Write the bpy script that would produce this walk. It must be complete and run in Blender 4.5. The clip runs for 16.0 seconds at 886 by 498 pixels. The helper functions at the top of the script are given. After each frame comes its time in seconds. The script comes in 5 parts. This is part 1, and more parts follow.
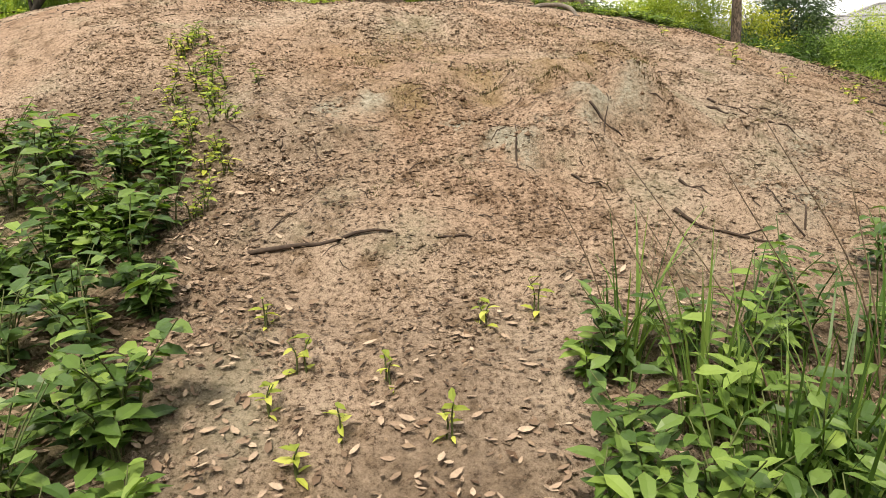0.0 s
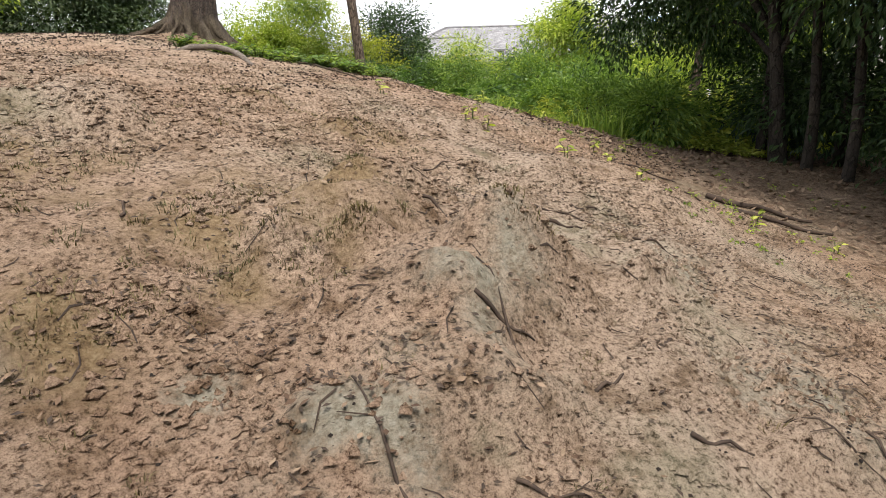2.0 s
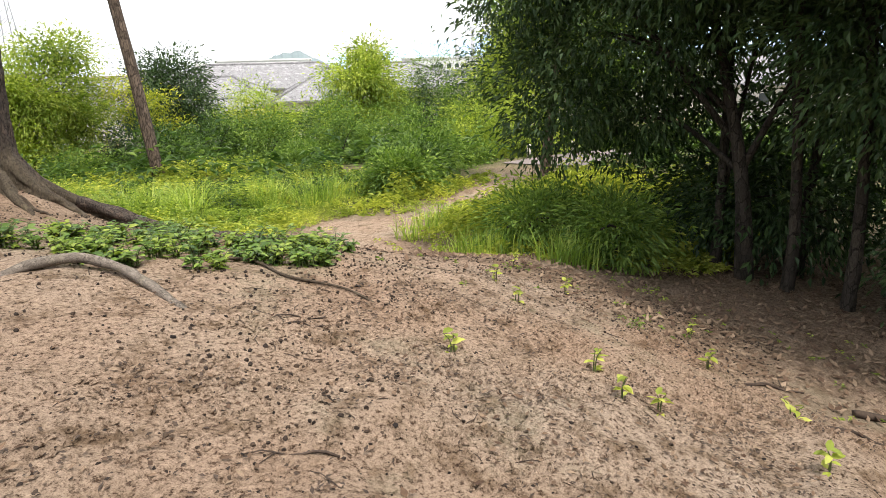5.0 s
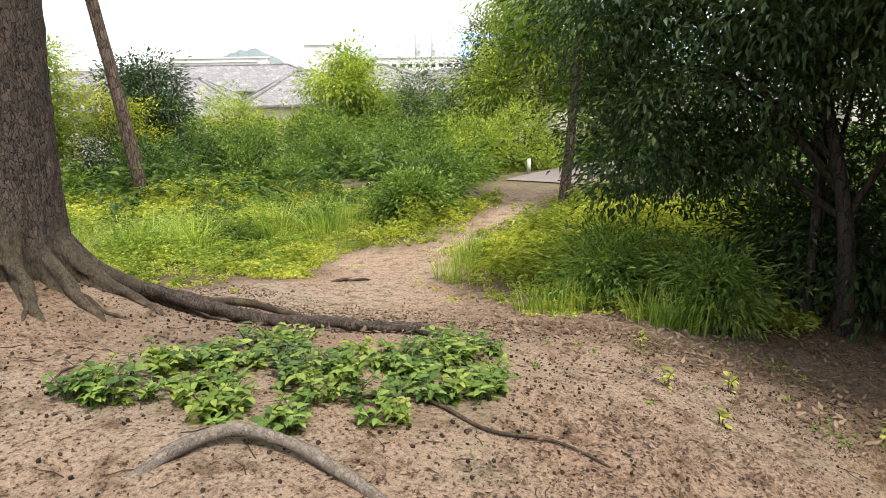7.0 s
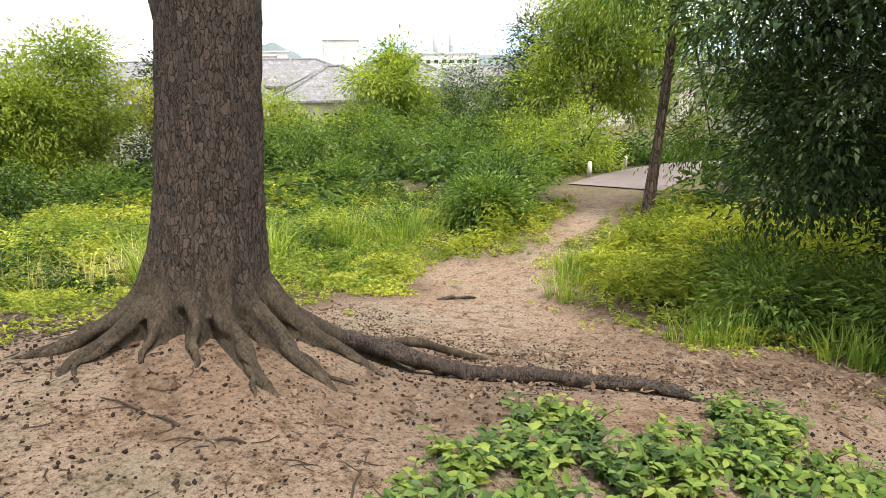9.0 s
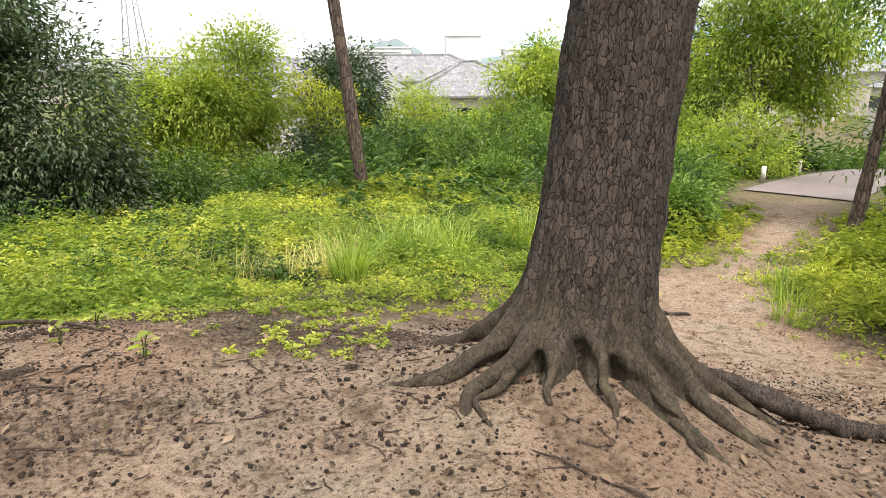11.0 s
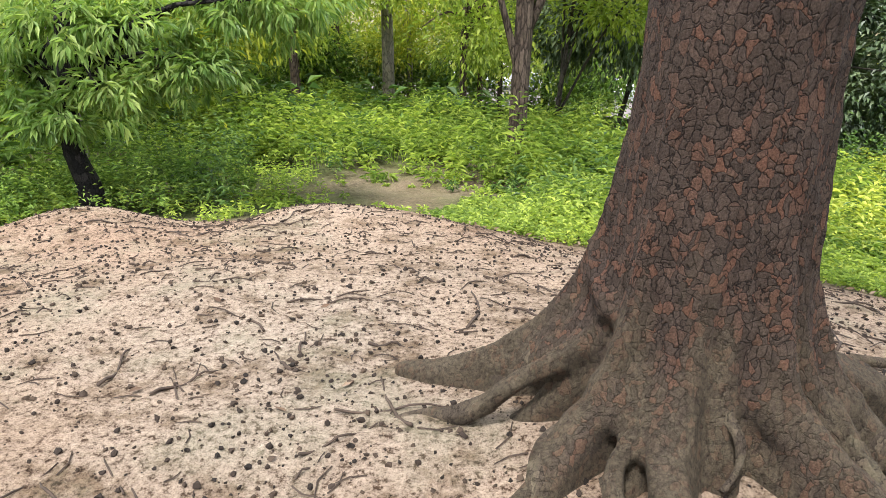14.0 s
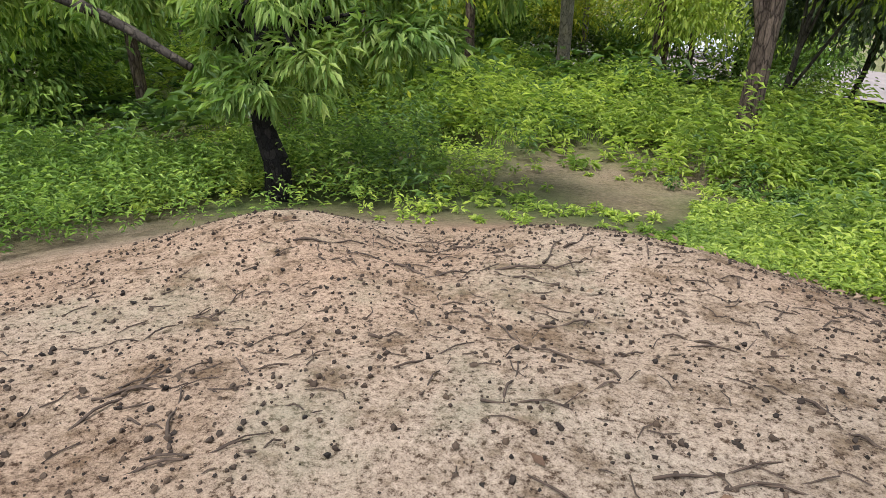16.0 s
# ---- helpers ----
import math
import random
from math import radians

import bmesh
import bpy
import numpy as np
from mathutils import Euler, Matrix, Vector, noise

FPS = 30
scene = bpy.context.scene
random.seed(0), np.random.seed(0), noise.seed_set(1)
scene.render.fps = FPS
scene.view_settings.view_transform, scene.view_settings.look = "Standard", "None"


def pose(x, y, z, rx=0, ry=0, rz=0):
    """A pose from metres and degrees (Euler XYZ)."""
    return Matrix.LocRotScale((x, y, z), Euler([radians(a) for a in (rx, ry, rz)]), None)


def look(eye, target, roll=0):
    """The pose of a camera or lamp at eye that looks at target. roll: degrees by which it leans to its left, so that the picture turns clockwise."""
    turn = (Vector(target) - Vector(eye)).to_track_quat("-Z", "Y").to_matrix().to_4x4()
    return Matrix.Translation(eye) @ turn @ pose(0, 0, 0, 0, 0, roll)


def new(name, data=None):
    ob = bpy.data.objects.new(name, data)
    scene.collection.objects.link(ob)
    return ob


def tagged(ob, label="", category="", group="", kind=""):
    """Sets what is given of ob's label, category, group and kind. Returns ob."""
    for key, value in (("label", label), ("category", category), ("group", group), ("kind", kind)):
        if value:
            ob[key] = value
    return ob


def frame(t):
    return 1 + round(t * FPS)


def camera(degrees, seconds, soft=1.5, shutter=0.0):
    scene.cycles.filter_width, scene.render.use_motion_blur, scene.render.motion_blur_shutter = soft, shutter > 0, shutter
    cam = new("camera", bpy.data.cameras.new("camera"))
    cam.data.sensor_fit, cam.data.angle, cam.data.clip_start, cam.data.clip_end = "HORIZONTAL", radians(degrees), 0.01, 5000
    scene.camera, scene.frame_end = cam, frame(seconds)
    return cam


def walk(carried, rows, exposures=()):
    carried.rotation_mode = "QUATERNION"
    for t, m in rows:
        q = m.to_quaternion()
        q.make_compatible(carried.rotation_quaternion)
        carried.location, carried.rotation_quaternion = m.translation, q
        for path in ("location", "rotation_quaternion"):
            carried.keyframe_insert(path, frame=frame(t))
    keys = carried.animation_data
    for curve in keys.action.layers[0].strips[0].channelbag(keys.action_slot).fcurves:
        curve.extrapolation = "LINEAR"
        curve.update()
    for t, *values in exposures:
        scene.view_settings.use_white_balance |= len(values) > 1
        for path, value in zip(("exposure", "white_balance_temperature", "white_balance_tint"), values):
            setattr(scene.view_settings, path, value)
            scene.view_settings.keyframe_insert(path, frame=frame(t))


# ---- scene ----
cam = camera(68.3, 16.0, soft=0.6)
# seconds, eye, target, roll
PATH = [
    (0.0, (0.049, 0.140, 1.820), (0.036, 2.042, 1.202), -1.3),
    (0.5, (-0.161, 0.868, 1.874), (-0.092, 2.769, 1.258), -1.2),
    (1.0, (-0.148, 1.548, 1.919), (0.175, 3.423, 1.302), -1.2),
    (1.5, (-0.163, 2.257, 2.032), (0.517, 4.036, 1.423), -1.2),
    (2.0, (-0.184, 2.833, 2.182), (0.845, 4.440, 1.583), -1.6),
    (2.5, (-0.010, 3.560, 2.315), (1.325, 4.925, 1.720), -1.7),
    (3.0, (-0.114, 4.254, 2.466), (1.322, 5.516, 1.877), -1.8),
    (3.5, (0.053, 4.856, 2.621), (1.539, 6.066, 2.048), -1.9),
    (4.0, (-0.005, 5.386, 2.816), (1.504, 6.575, 2.261), -1.9),
    (6.5, (0.305, 7.567, 3.563), (1.906, 8.634, 3.019), -1.1),
    (7.0, (0.199, 8.009, 3.626), (1.815, 9.051, 3.077), -1.0),
    (7.5, (0.240, 8.430, 3.680), (1.860, 9.455, 3.112), -0.9),
    (8.0, (0.191, 8.851, 3.695), (1.806, 9.886, 3.129), -0.7),
    (10.5, (-0.104, 10.812, 3.676), (1.382, 12.025, 3.109), -0.2),
    (11.0, (-0.254, 11.098, 3.637), (1.133, 12.422, 3.069), -0.2),
    (11.5, (-0.323, 11.286, 3.628), (0.826, 12.830, 3.084), -0.2),
    (12.0, (-0.485, 11.478, 3.611), (0.293, 13.239, 3.071), 0.9),
    (12.5, (-0.707, 11.724, 3.588), (-0.353, 13.610, 3.025), 0.9),
    (13.0, (-0.983, 12.046, 3.577), (-1.062, 13.945, 2.953), 0.9),
    (13.5, (-1.291, 12.418, 3.568), (-1.565, 14.244, 2.801), 0.7),
    (14.0, (-1.612, 12.816, 3.542), (-2.005, 14.607, 2.745), 0.7),
    (14.5, (-1.914, 13.133, 3.509), (-2.333, 14.892, 2.654), 0.4),
    (15.0, (-2.176, 13.456, 3.498), (-2.648, 15.187, 2.615), 0.4),
    (15.5, (-2.488, 13.606, 3.493), (-3.060, 15.299, 2.594), 0.4),
    (16.0, (-2.738, 13.748, 3.472), (-3.489, 15.362, 2.562), 0.3),
]
# seconds, stops, kelvin, tint
EXPOSURES = [(0.0, 0.90, 7000, 10), (1.0, 0.72, 6500, 11), (2.5, 0.78, 6350, 13), (4.0, 0.90, 6350, 12), (7.0, 0.84, 6450, 12), (11.0, 0.92, 6400, 12), (12.0, 1.0, 6350, 12), (12.5, 1.14, 6300, 12), (13.0, 1.48, 6000, 12), (13.7, 1.50, 5850, 12), (14.2, 1.34, 6050, 11), (15.0, 1.08, 6050, 11), (16.0, 1.04, 5900, 11)]
walk(cam, [(t, look(eye, target, roll)) for t, eye, target, roll in PATH], EXPOSURES)

# ---- light ----
world = bpy.data.worlds.new("overcast_sky")
scene.world = world
world.use_nodes = True
wn = world.node_tree
wn.nodes.clear()
w_out = wn.nodes.new("ShaderNodeOutputWorld")
w_bg = wn.nodes.new("ShaderNodeBackground")
w_sky = wn.nodes.new("ShaderNodeTexSky")
w_sky.sky_type, w_sky.sun_disc = "NISHITA", False
w_sky.sun_elevation, w_sky.sun_rotation = radians(58), radians(200)
w_sky.air_density, w_sky.dust_density, w_sky.ozone_density = 1.0, 4.0, 1.0
w_mix = wn.nodes.new("ShaderNodeMix")
w_mix.data_type = "RGBA"
w_mix.inputs[0].default_value = 0.8
w_mix.inputs[7].default_value = (9.6, 9.8, 10.0, 1)  # a closed white cloud layer
wn.links.new(w_sky.outputs[0], w_mix.inputs[6])
wn.links.new(w_mix.outputs[2], w_bg.inputs[0])
w_bg.inputs[1].default_value = 0.115
wn.links.new(w_bg.outputs[0], w_out.inputs[0])
sun = new("sun", bpy.data.lights.new("sun", "SUN"))
sun.data.energy, sun.data.angle, sun.data.color = 3.2, radians(11), (1.0, 0.95, 0.86)
sun.matrix_world = look((0, 0, 30), (6, 14, -8))


# ---- materials ----
def material(name, rough=0.8):
    m = bpy.data.materials.new(name)
    m.use_nodes = True
    m.cycles.displacement_method = "BUMP"
    b = m.node_tree.nodes["Principled BSDF"]
    b.inputs["Roughness"].default_value = rough
    b.inputs["Specular IOR Level"].default_value = 0.3
    return m, m.node_tree, b


def node(tree, kind, **values):
    n = tree.nodes.new(kind)
    for key, value in values.items():
        n.inputs[key.replace("_", " ")].default_value = value
    return n


def ramp(tree, fac, stops):
    r = tree.nodes.new("ShaderNodeValToRGB")
    e = r.color_ramp.elements
    while len(e) < len(stops):
        e.new(0.5)
    for k, (p, c) in enumerate(stops):
        e[k].position, e[k].color = p, (*c, 1)
    tree.links.new(fac, r.inputs[0])
    return r.outputs[0]


def mix(tree, fac, a, b, mode="MIX"):
    m = tree.nodes.new("ShaderNodeMix")
    m.data_type, m.blend_type = "RGBA", mode
    for sock, v in ((0, fac), (6, a), (7, b)):
        if isinstance(v, (int, float)):
            m.inputs[sock].default_value = v
        elif isinstance(v, tuple):
            m.inputs[sock].default_value = (*v, 1)
        else:
            tree.links.new(v, m.inputs[sock])
    return m.outputs[2]


def coords(tree, scale=(1, 1, 1)):
    g = tree.nodes.new("ShaderNodeTexCoord")
    p = tree.nodes.new("ShaderNodeMapping")
    p.inputs["Scale"].default_value = scale
    tree.links.new(g.outputs["Object"], p.inputs[0])
    return p.outputs[0]


def noise_tex(tree, vec, scale, detail=5.0, rough=0.55):
    n = node(tree, "ShaderNodeTexNoise", Scale=scale, Detail=detail, Roughness=rough)
    tree.links.new(vec, n.inputs["Vector"])
    return n.outputs[0]


def bump(tree, b, height, strength, distance):
    n = node(tree, "ShaderNodeBump", Strength=strength, Distance=distance)
    tree.links.new(height, n.inputs["Height"])
    tree.links.new(n.outputs[0], b.inputs["Normal"])


def soil_material():
    m, t, b = material("sandy_soil", 0.95)
    b.inputs["Specular IOR Level"].default_value = 0.12
    v = coords(t)
    big = ramp(t, noise_tex(t, v, 0.55, 4), [(0.3, (0.30, 0.206, 0.145)), (0.5, (0.345, 0.263, 0.197)), (0.7, (0.365, 0.30, 0.24))])
    mid = ramp(t, noise_tex(t, v, 5.0, 6, 0.7), [(0.36, (0.50, 0.45, 0.38)), (0.48, (0.95, 0.93, 0.9)), (0.7, (1.12, 1.1, 1.08))])
    fine = ramp(t, noise_tex(t, v, 42.0, 6, 0.75), [(0.38, (0.20, 0.15, 0.115)), (0.47, (0.94, 0.92, 0.90)), (0.62, (1.32, 1.31, 1.29))])
    grit = ramp(t, noise_tex(t, v, 150.0, 4, 0.7), [(0.36, (0.55, 0.5, 0.46)), (0.48, (1.0, 1.0, 1.0)), (0.66, (1.18, 1.17, 1.16))])
    c = mix(t, 1.0, mix(t, 1.0, mix(t, 1.0, big, mid, "MULTIPLY"), fine, "MULTIPLY"), grit, "MULTIPLY")
    moss = ramp(t, noise_tex(t, v, 1.1, 7, 0.7), [(0.54, (0, 0, 0)), (0.66, (1, 1, 1))])
    c = mix(t, moss, c, mix(t, 0.38, c, (0.23, 0.225, 0.14)))
    attr = t.nodes.new("ShaderNodeAttribute")
    attr.attribute_name = "humus"
    humus = ramp(t, noise_tex(t, v, 18.0, 7, 0.75), [(0.35, (0.045, 0.031, 0.021)), (0.53, (0.19, 0.135, 0.09)), (0.68, (0.36, 0.275, 0.20))])
    c = mix(t, attr.outputs["Fac"], c, humus)
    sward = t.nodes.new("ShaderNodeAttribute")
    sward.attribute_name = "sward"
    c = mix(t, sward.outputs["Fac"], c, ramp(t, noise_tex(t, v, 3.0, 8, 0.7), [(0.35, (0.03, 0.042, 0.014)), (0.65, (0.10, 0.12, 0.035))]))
    for name, stops in (("turf", [(0.35, (0.10, 0.062, 0.032)), (0.5, (0.24, 0.165, 0.085)), (0.68, (0.36, 0.27, 0.16))]), ("lichen", [(0.36, (0.15, 0.125, 0.085)), (0.5, (0.31, 0.285, 0.215)), (0.66, (0.43, 0.405, 0.325))])):
        spot = t.nodes.new("ShaderNodeAttribute")
        spot.attribute_name = name
        c = mix(t, spot.outputs["Fac"], c, ramp(t, noise_tex(t, v, 30.0, 7, 0.75), stops))
    t.links.new(c, b.inputs["Base Color"])
    h = mix(t, 0.5, noise_tex(t, v, 55.0, 8, 0.75), noise_tex(t, v, 16.0, 8, 0.7))
    bump(t, b, h, 1.0, 0.06)
    return m


def bark_material(name, dark, light, warm, scale, plates=(1, 1, 0.55), crack=0.09, depth=0.02, lichen=0.0):
    m, t, b = material(name, 0.92)
    b.inputs["Specular IOR Level"].default_value = 0.15
    v = coords(t, plates)
    warp = mix(t, 0.05, v, node_colour(t, v, 26.0))
    vor = t.nodes.new("ShaderNodeTexVoronoi")
    vor.feature = "DISTANCE_TO_EDGE"
    vor.inputs["Scale"].default_value = scale
    vor.inputs["Randomness"].default_value = 0.7
    t.links.new(warp, vor.inputs["Vector"])
    cell = t.nodes.new("ShaderNodeTexVoronoi")
    cell.inputs["Scale"].default_value = scale
    cell.inputs["Randomness"].default_value = 0.7
    t.links.new(warp, cell.inputs["Vector"])
    sep = t.nodes.new("ShaderNodeSeparateColor")
    t.links.new(cell.outputs["Color"], sep.inputs[0])
    tone = ramp(t, sep.outputs[0], [(0.0, mid_tone(dark, light)), (0.6, light), (1.0, warm)])
    grain = ramp(t, noise_tex(t, v, scale * 4, 8, 0.75), [(0.3, (0.35, 0.35, 0.35)), (0.7, (1.4, 1.4, 1.4))])
    c = mix(t, 1.0, tone, grain, "MULTIPLY")
    gap = ramp(t, vor.outputs["Distance"], [(0.0, (1, 1, 1)), (crack, (0, 0, 0))])
    c = mix(t, gap, c, tuple(0.4 * k for k in dark))
    wear = t.nodes.new("ShaderNodeAttribute")
    wear.attribute_name = "base_wear"
    worn = mix(t, 1.0, ramp(t, noise_tex(t, v, 75.0, 8, 0.8), [(0.36, (0.030, 0.023, 0.016)), (0.5, (0.112, 0.091, 0.060)), (0.68, (0.20, 0.168, 0.112))]), ramp(t, noise_tex(t, v, 9.0, 5, 0.6), [(0.35, (0.62, 0.60, 0.56)), (0.65, (1.15, 1.14, 1.1))]), "MULTIPLY")
    worn = mix(t, 0.3, worn, c)
    c = mix(t, wear.outputs["Fac"], c, worn)
    if lichen:
        spots = ramp(t, noise_tex(t, v, 7.0, 6, 0.7), [(0.52, (0, 0, 0)), (0.68, (lichen, lichen, lichen))])
        c = mix(t, spots, c, (0.20, 0.175, 0.105))
    t.links.new(c, b.inputs["Base Color"])
    height = ramp(t, vor.outputs["Distance"], [(0.0, (0, 0, 0)), (crack * 1.1, (0.85, 0.85, 0.85)), (1.0, (1, 1, 1))])
    h = mix(t, 0.5, mix(t, wear.outputs["Fac"], height, mix(t, 0.5, height, noise_tex(t, v, 65.0, 8, 0.8))), noise_tex(t, v, scale * 5, 8, 0.75))
    bump(t, b, h, 1.0, depth)
    return m


def mid_tone(a, b):
    return tuple((p + q) / 2 for p, q in zip(a, b))


def node_colour(t, v, scale):
    n = node(t, "ShaderNodeTexNoise", Scale=scale, Detail=4.0)
    t.links.new(v, n.inputs["Vector"])
    return n.outputs["Color"]


def leaf_material(name, a, b_, c_, rough=0.55, through_light=0.35, spec=0.25):
    m, t, b = material(name, rough)
    b.inputs["Specular IOR Level"].default_value = spec
    g = t.nodes.new("ShaderNodeNewGeometry")
    tone = ramp(t, g.outputs["Random Per Island"], [(0.0, a), (0.55, b_), (1.0, c_)])
    patch = ramp(t, noise_tex(t, coords(t), 0.9, 3), [(0.34, (0.56, 0.64, 0.56)), (0.66, (1.28, 1.2, 1.15))])
    col = mix(t, 1.0, tone, patch, "MULTIPLY")
    t.links.new(col, b.inputs["Base Color"])
    tr = t.nodes.new("ShaderNodeBsdfTranslucent")
    t.links.new(mix(t, 1.0, col, (1.35, 1.45, 0.65), "MULTIPLY"), tr.inputs[0])
    sh = t.nodes.new("ShaderNodeMixShader")
    sh.inputs[0].default_value = through_light
    out = t.nodes["Material Output"]
    t.links.new(b.outputs[0], sh.inputs[1])
    t.links.new(tr.outputs[0], sh.inputs[2])
    t.links.new(sh.outputs[0], out.inputs[0])
    return m


def plain_material(name, a, b_, scale, rough=0.85, depth=0.01, spec=0.3):
    m, t, b = material(name, rough)
    b.inputs["Specular IOR Level"].default_value = spec
    v = coords(t)
    n = noise_tex(t, v, scale, 7, 0.7)
    n2 = ramp(t, noise_tex(t, v, scale * 0.13, 4), [(0.3, (0.75, 0.75, 0.75)), (0.7, (1.15, 1.15, 1.15))])
    t.links.new(mix(t, 1.0, ramp(t, n, [(0.3, a), (0.7, b_)]), n2, "MULTIPLY"), b.inputs["Base Color"])
    bump(t, b, n, 0.5, depth)
    return m


def island_material(name, a, b_, c_, rough=0.9):
    m, t, b = material(name, rough)
    b.inputs["Specular IOR Level"].default_value = 0.2
    g = t.nodes.new("ShaderNodeNewGeometry")
    tone = ramp(t, g.outputs["Random Per Island"], [(0.0, a), (0.5, b_), (1.0, c_)])
    grain = ramp(t, noise_tex(t, coords(t), 60.0, 5, 0.7), [(0.3, (0.7, 0.7, 0.7)), (0.7, (1.2, 1.2, 1.2))])
    t.links.new(mix(t, 1.0, tone, grain, "MULTIPLY"), b.inputs["Base Color"])
    return m


SOIL = soil_material()
BARK_A = bark_material("cracked_brown_bark", (0.040, 0.030, 0.025), (0.118, 0.096, 0.080), (0.155, 0.115, 0.090), 50.0, (1, 1, 0.42), 0.075, 0.026)
BARK_B = bark_material("plated_grey_brown_bark", (0.040, 0.029, 0.023), (0.092, 0.064, 0.048), (0.145, 0.072, 0.045), 54.0, (1, 1, 0.75), 0.07, 0.028)
ROOT = bark_material("weathered_root_bark", (0.050, 0.037, 0.027), (0.092, 0.070, 0.049), (0.135, 0.104, 0.072), 48.0, (1, 1, 0.5), 0.03, 0.02, 0.5)
ROOT_GREY = bark_material("bare_grey_root_wood", (0.12, 0.10, 0.082), (0.18, 0.15, 0.122), (0.23, 0.195, 0.16), 45.0, (1, 1, 1), 0.04, 0.006, 0.3)
BARK_PINE = bark_material("furrowed_thin_bark", (0.065, 0.047, 0.036), (0.125, 0.092, 0.07), (0.17, 0.125, 0.095), 16.0, (1, 1, 0.22), 0.14, 0.02)
BARK_PALE = bark_material("pale_grey_bark", (0.13, 0.115, 0.095), (0.23, 0.205, 0.17), (0.30, 0.26, 0.21), 13.0, (1, 1, 0.3), 0.08, 0.012, 0.5)
BARK_DARK = bark_material("dark_smooth_bark", (0.028, 0.023, 0.019), (0.05, 0.042, 0.034), (0.07, 0.058, 0.045), 12.0, (1, 1, 0.4), 0.06, 0.01)
CHAR = bark_material("charred_black_bark", (0.008, 0.008, 0.008), (0.018, 0.016, 0.015), (0.035, 0.03, 0.027), 20.0, (1, 1, 0.6), 0.08, 0.02)
TWIG = plain_material("dead_twig_wood", (0.022, 0.015, 0.011), (0.078, 0.053, 0.037), 30.0, 0.9, 0.004)
CONE = island_material("dark_fallen_cones", (0.013, 0.010, 0.008), (0.032, 0.022, 0.016), (0.065, 0.044, 0.029))
LITTER = island_material("dry_fallen_leaves", (0.055, 0.032, 0.02), (0.12, 0.076, 0.047), (0.23, 0.165, 0.11))
PALE_LITTER = island_material("pale_dry_leaves", (0.10, 0.065, 0.042), (0.23, 0.16, 0.11), (0.38, 0.29, 0.21))
L_DARK = leaf_material("evergreen_leaves", (0.022, 0.044, 0.017), (0.046, 0.084, 0.030), (0.085, 0.130, 0.052), 0.5, 0.2, 0.25)
L_GREY = leaf_material("grey_green_leathery_leaves", (0.040, 0.066, 0.030), (0.080, 0.116, 0.056), (0.155, 0.195, 0.110), 0.42, 0.25, 0.45)
L_MID = leaf_material("broad_green_leaves", (0.065, 0.12, 0.024), (0.135, 0.215, 0.042), (0.25, 0.34, 0.08), 0.56, 0.35)
L_DEEP = leaf_material("deep_green_leaves", (0.032, 0.065, 0.018), (0.075, 0.135, 0.03), (0.16, 0.235, 0.06), 0.42, 0.3)
L_LIGHT = leaf_material("light_green_leaves", (0.16, 0.22, 0.04), (0.29, 0.36, 0.065), (0.44, 0.48, 0.12), 0.5, 0.5)
L_YELLOW = leaf_material("yellow_green_leaves", (0.20, 0.24, 0.03), (0.33, 0.36, 0.04), (0.48, 0.46, 0.06), 0.5, 0.4)
L_OAK = leaf_material("long_grey_green_leaves", (0.126, 0.203, 0.054), (0.218, 0.307, 0.088), (0.370, 0.435, 0.162), 0.42, 0.45)
L_HERB = leaf_material("fresh_herb_leaves", (0.10, 0.155, 0.03), (0.21, 0.285, 0.055), (0.37, 0.43, 0.10), 0.56, 0.46)
L_HERB2 = leaf_material("sunny_herb_leaves", (0.19, 0.235, 0.04), (0.37, 0.41, 0.07), (0.55, 0.55, 0.14), 0.56, 0.4)
L_GRASS = leaf_material("green_grass_blades", (0.13, 0.21, 0.035), (0.26, 0.36, 0.06), (0.42, 0.48, 0.14), 0.56, 0.4)
L_STRAW = leaf_material("pale_dry_grass", (0.325, 0.290, 0.117), (0.503, 0.450, 0.196), (0.682, 0.580, 0.313), 0.6, 0.35)
STALK = plain_material("purple_brown_grass_stalks", (0.06, 0.035, 0.028), (0.14, 0.10, 0.05), 25.0, 0.6, 0.003)
STEM = plain_material("green_plant_stems", (0.05, 0.075, 0.02), (0.11, 0.12, 0.04), 25.0, 0.7, 0.003)


# ---- mesh tools ----
rng = np.random.default_rng(7)


def mesh_object(name, verts, faces, mat, parent=None, label="", smooth=True):
    me = bpy.data.meshes.new(name)
    me.from_pydata([tuple(v) for v in verts] if not isinstance(verts, np.ndarray) else verts.tolist(), [], faces if not isinstance(faces, np.ndarray) else faces.tolist())
    me.materials.append(mat)
    if smooth:
        me.polygons.foreach_set("use_smooth", [True] * len(me.polygons))
    me.update()
    ob = new(name, me)
    if parent is not None:
        ob.parent = parent
    if label:
        tagged(ob, label)
    return ob


def part(name, bm, mat, parent, label=""):
    me = bpy.data.meshes.new(name)
    bm.to_mesh(me)
    bm.free()
    me.materials.append(mat)
    ob = new(name, me)
    ob.parent = parent
    if label:
        tagged(ob, label)
    return ob


def empty(name, label, category, group="", at=(0, 0, 0)):
    ob = new(name)
    ob.location = at
    return tagged(ob, label, category, group)


def lattice(ix, iy, seed):
    n = (ix.astype(np.int64) * 374761393 + iy.astype(np.int64) * 668265263 + seed * 1442695041) & 0x7FFFFFFF
    n = ((n ^ (n >> 13)) * 1274126177) & 0x7FFFFFFF
    return ((n ^ (n >> 16)) & 0xFFFF) / 65535.0


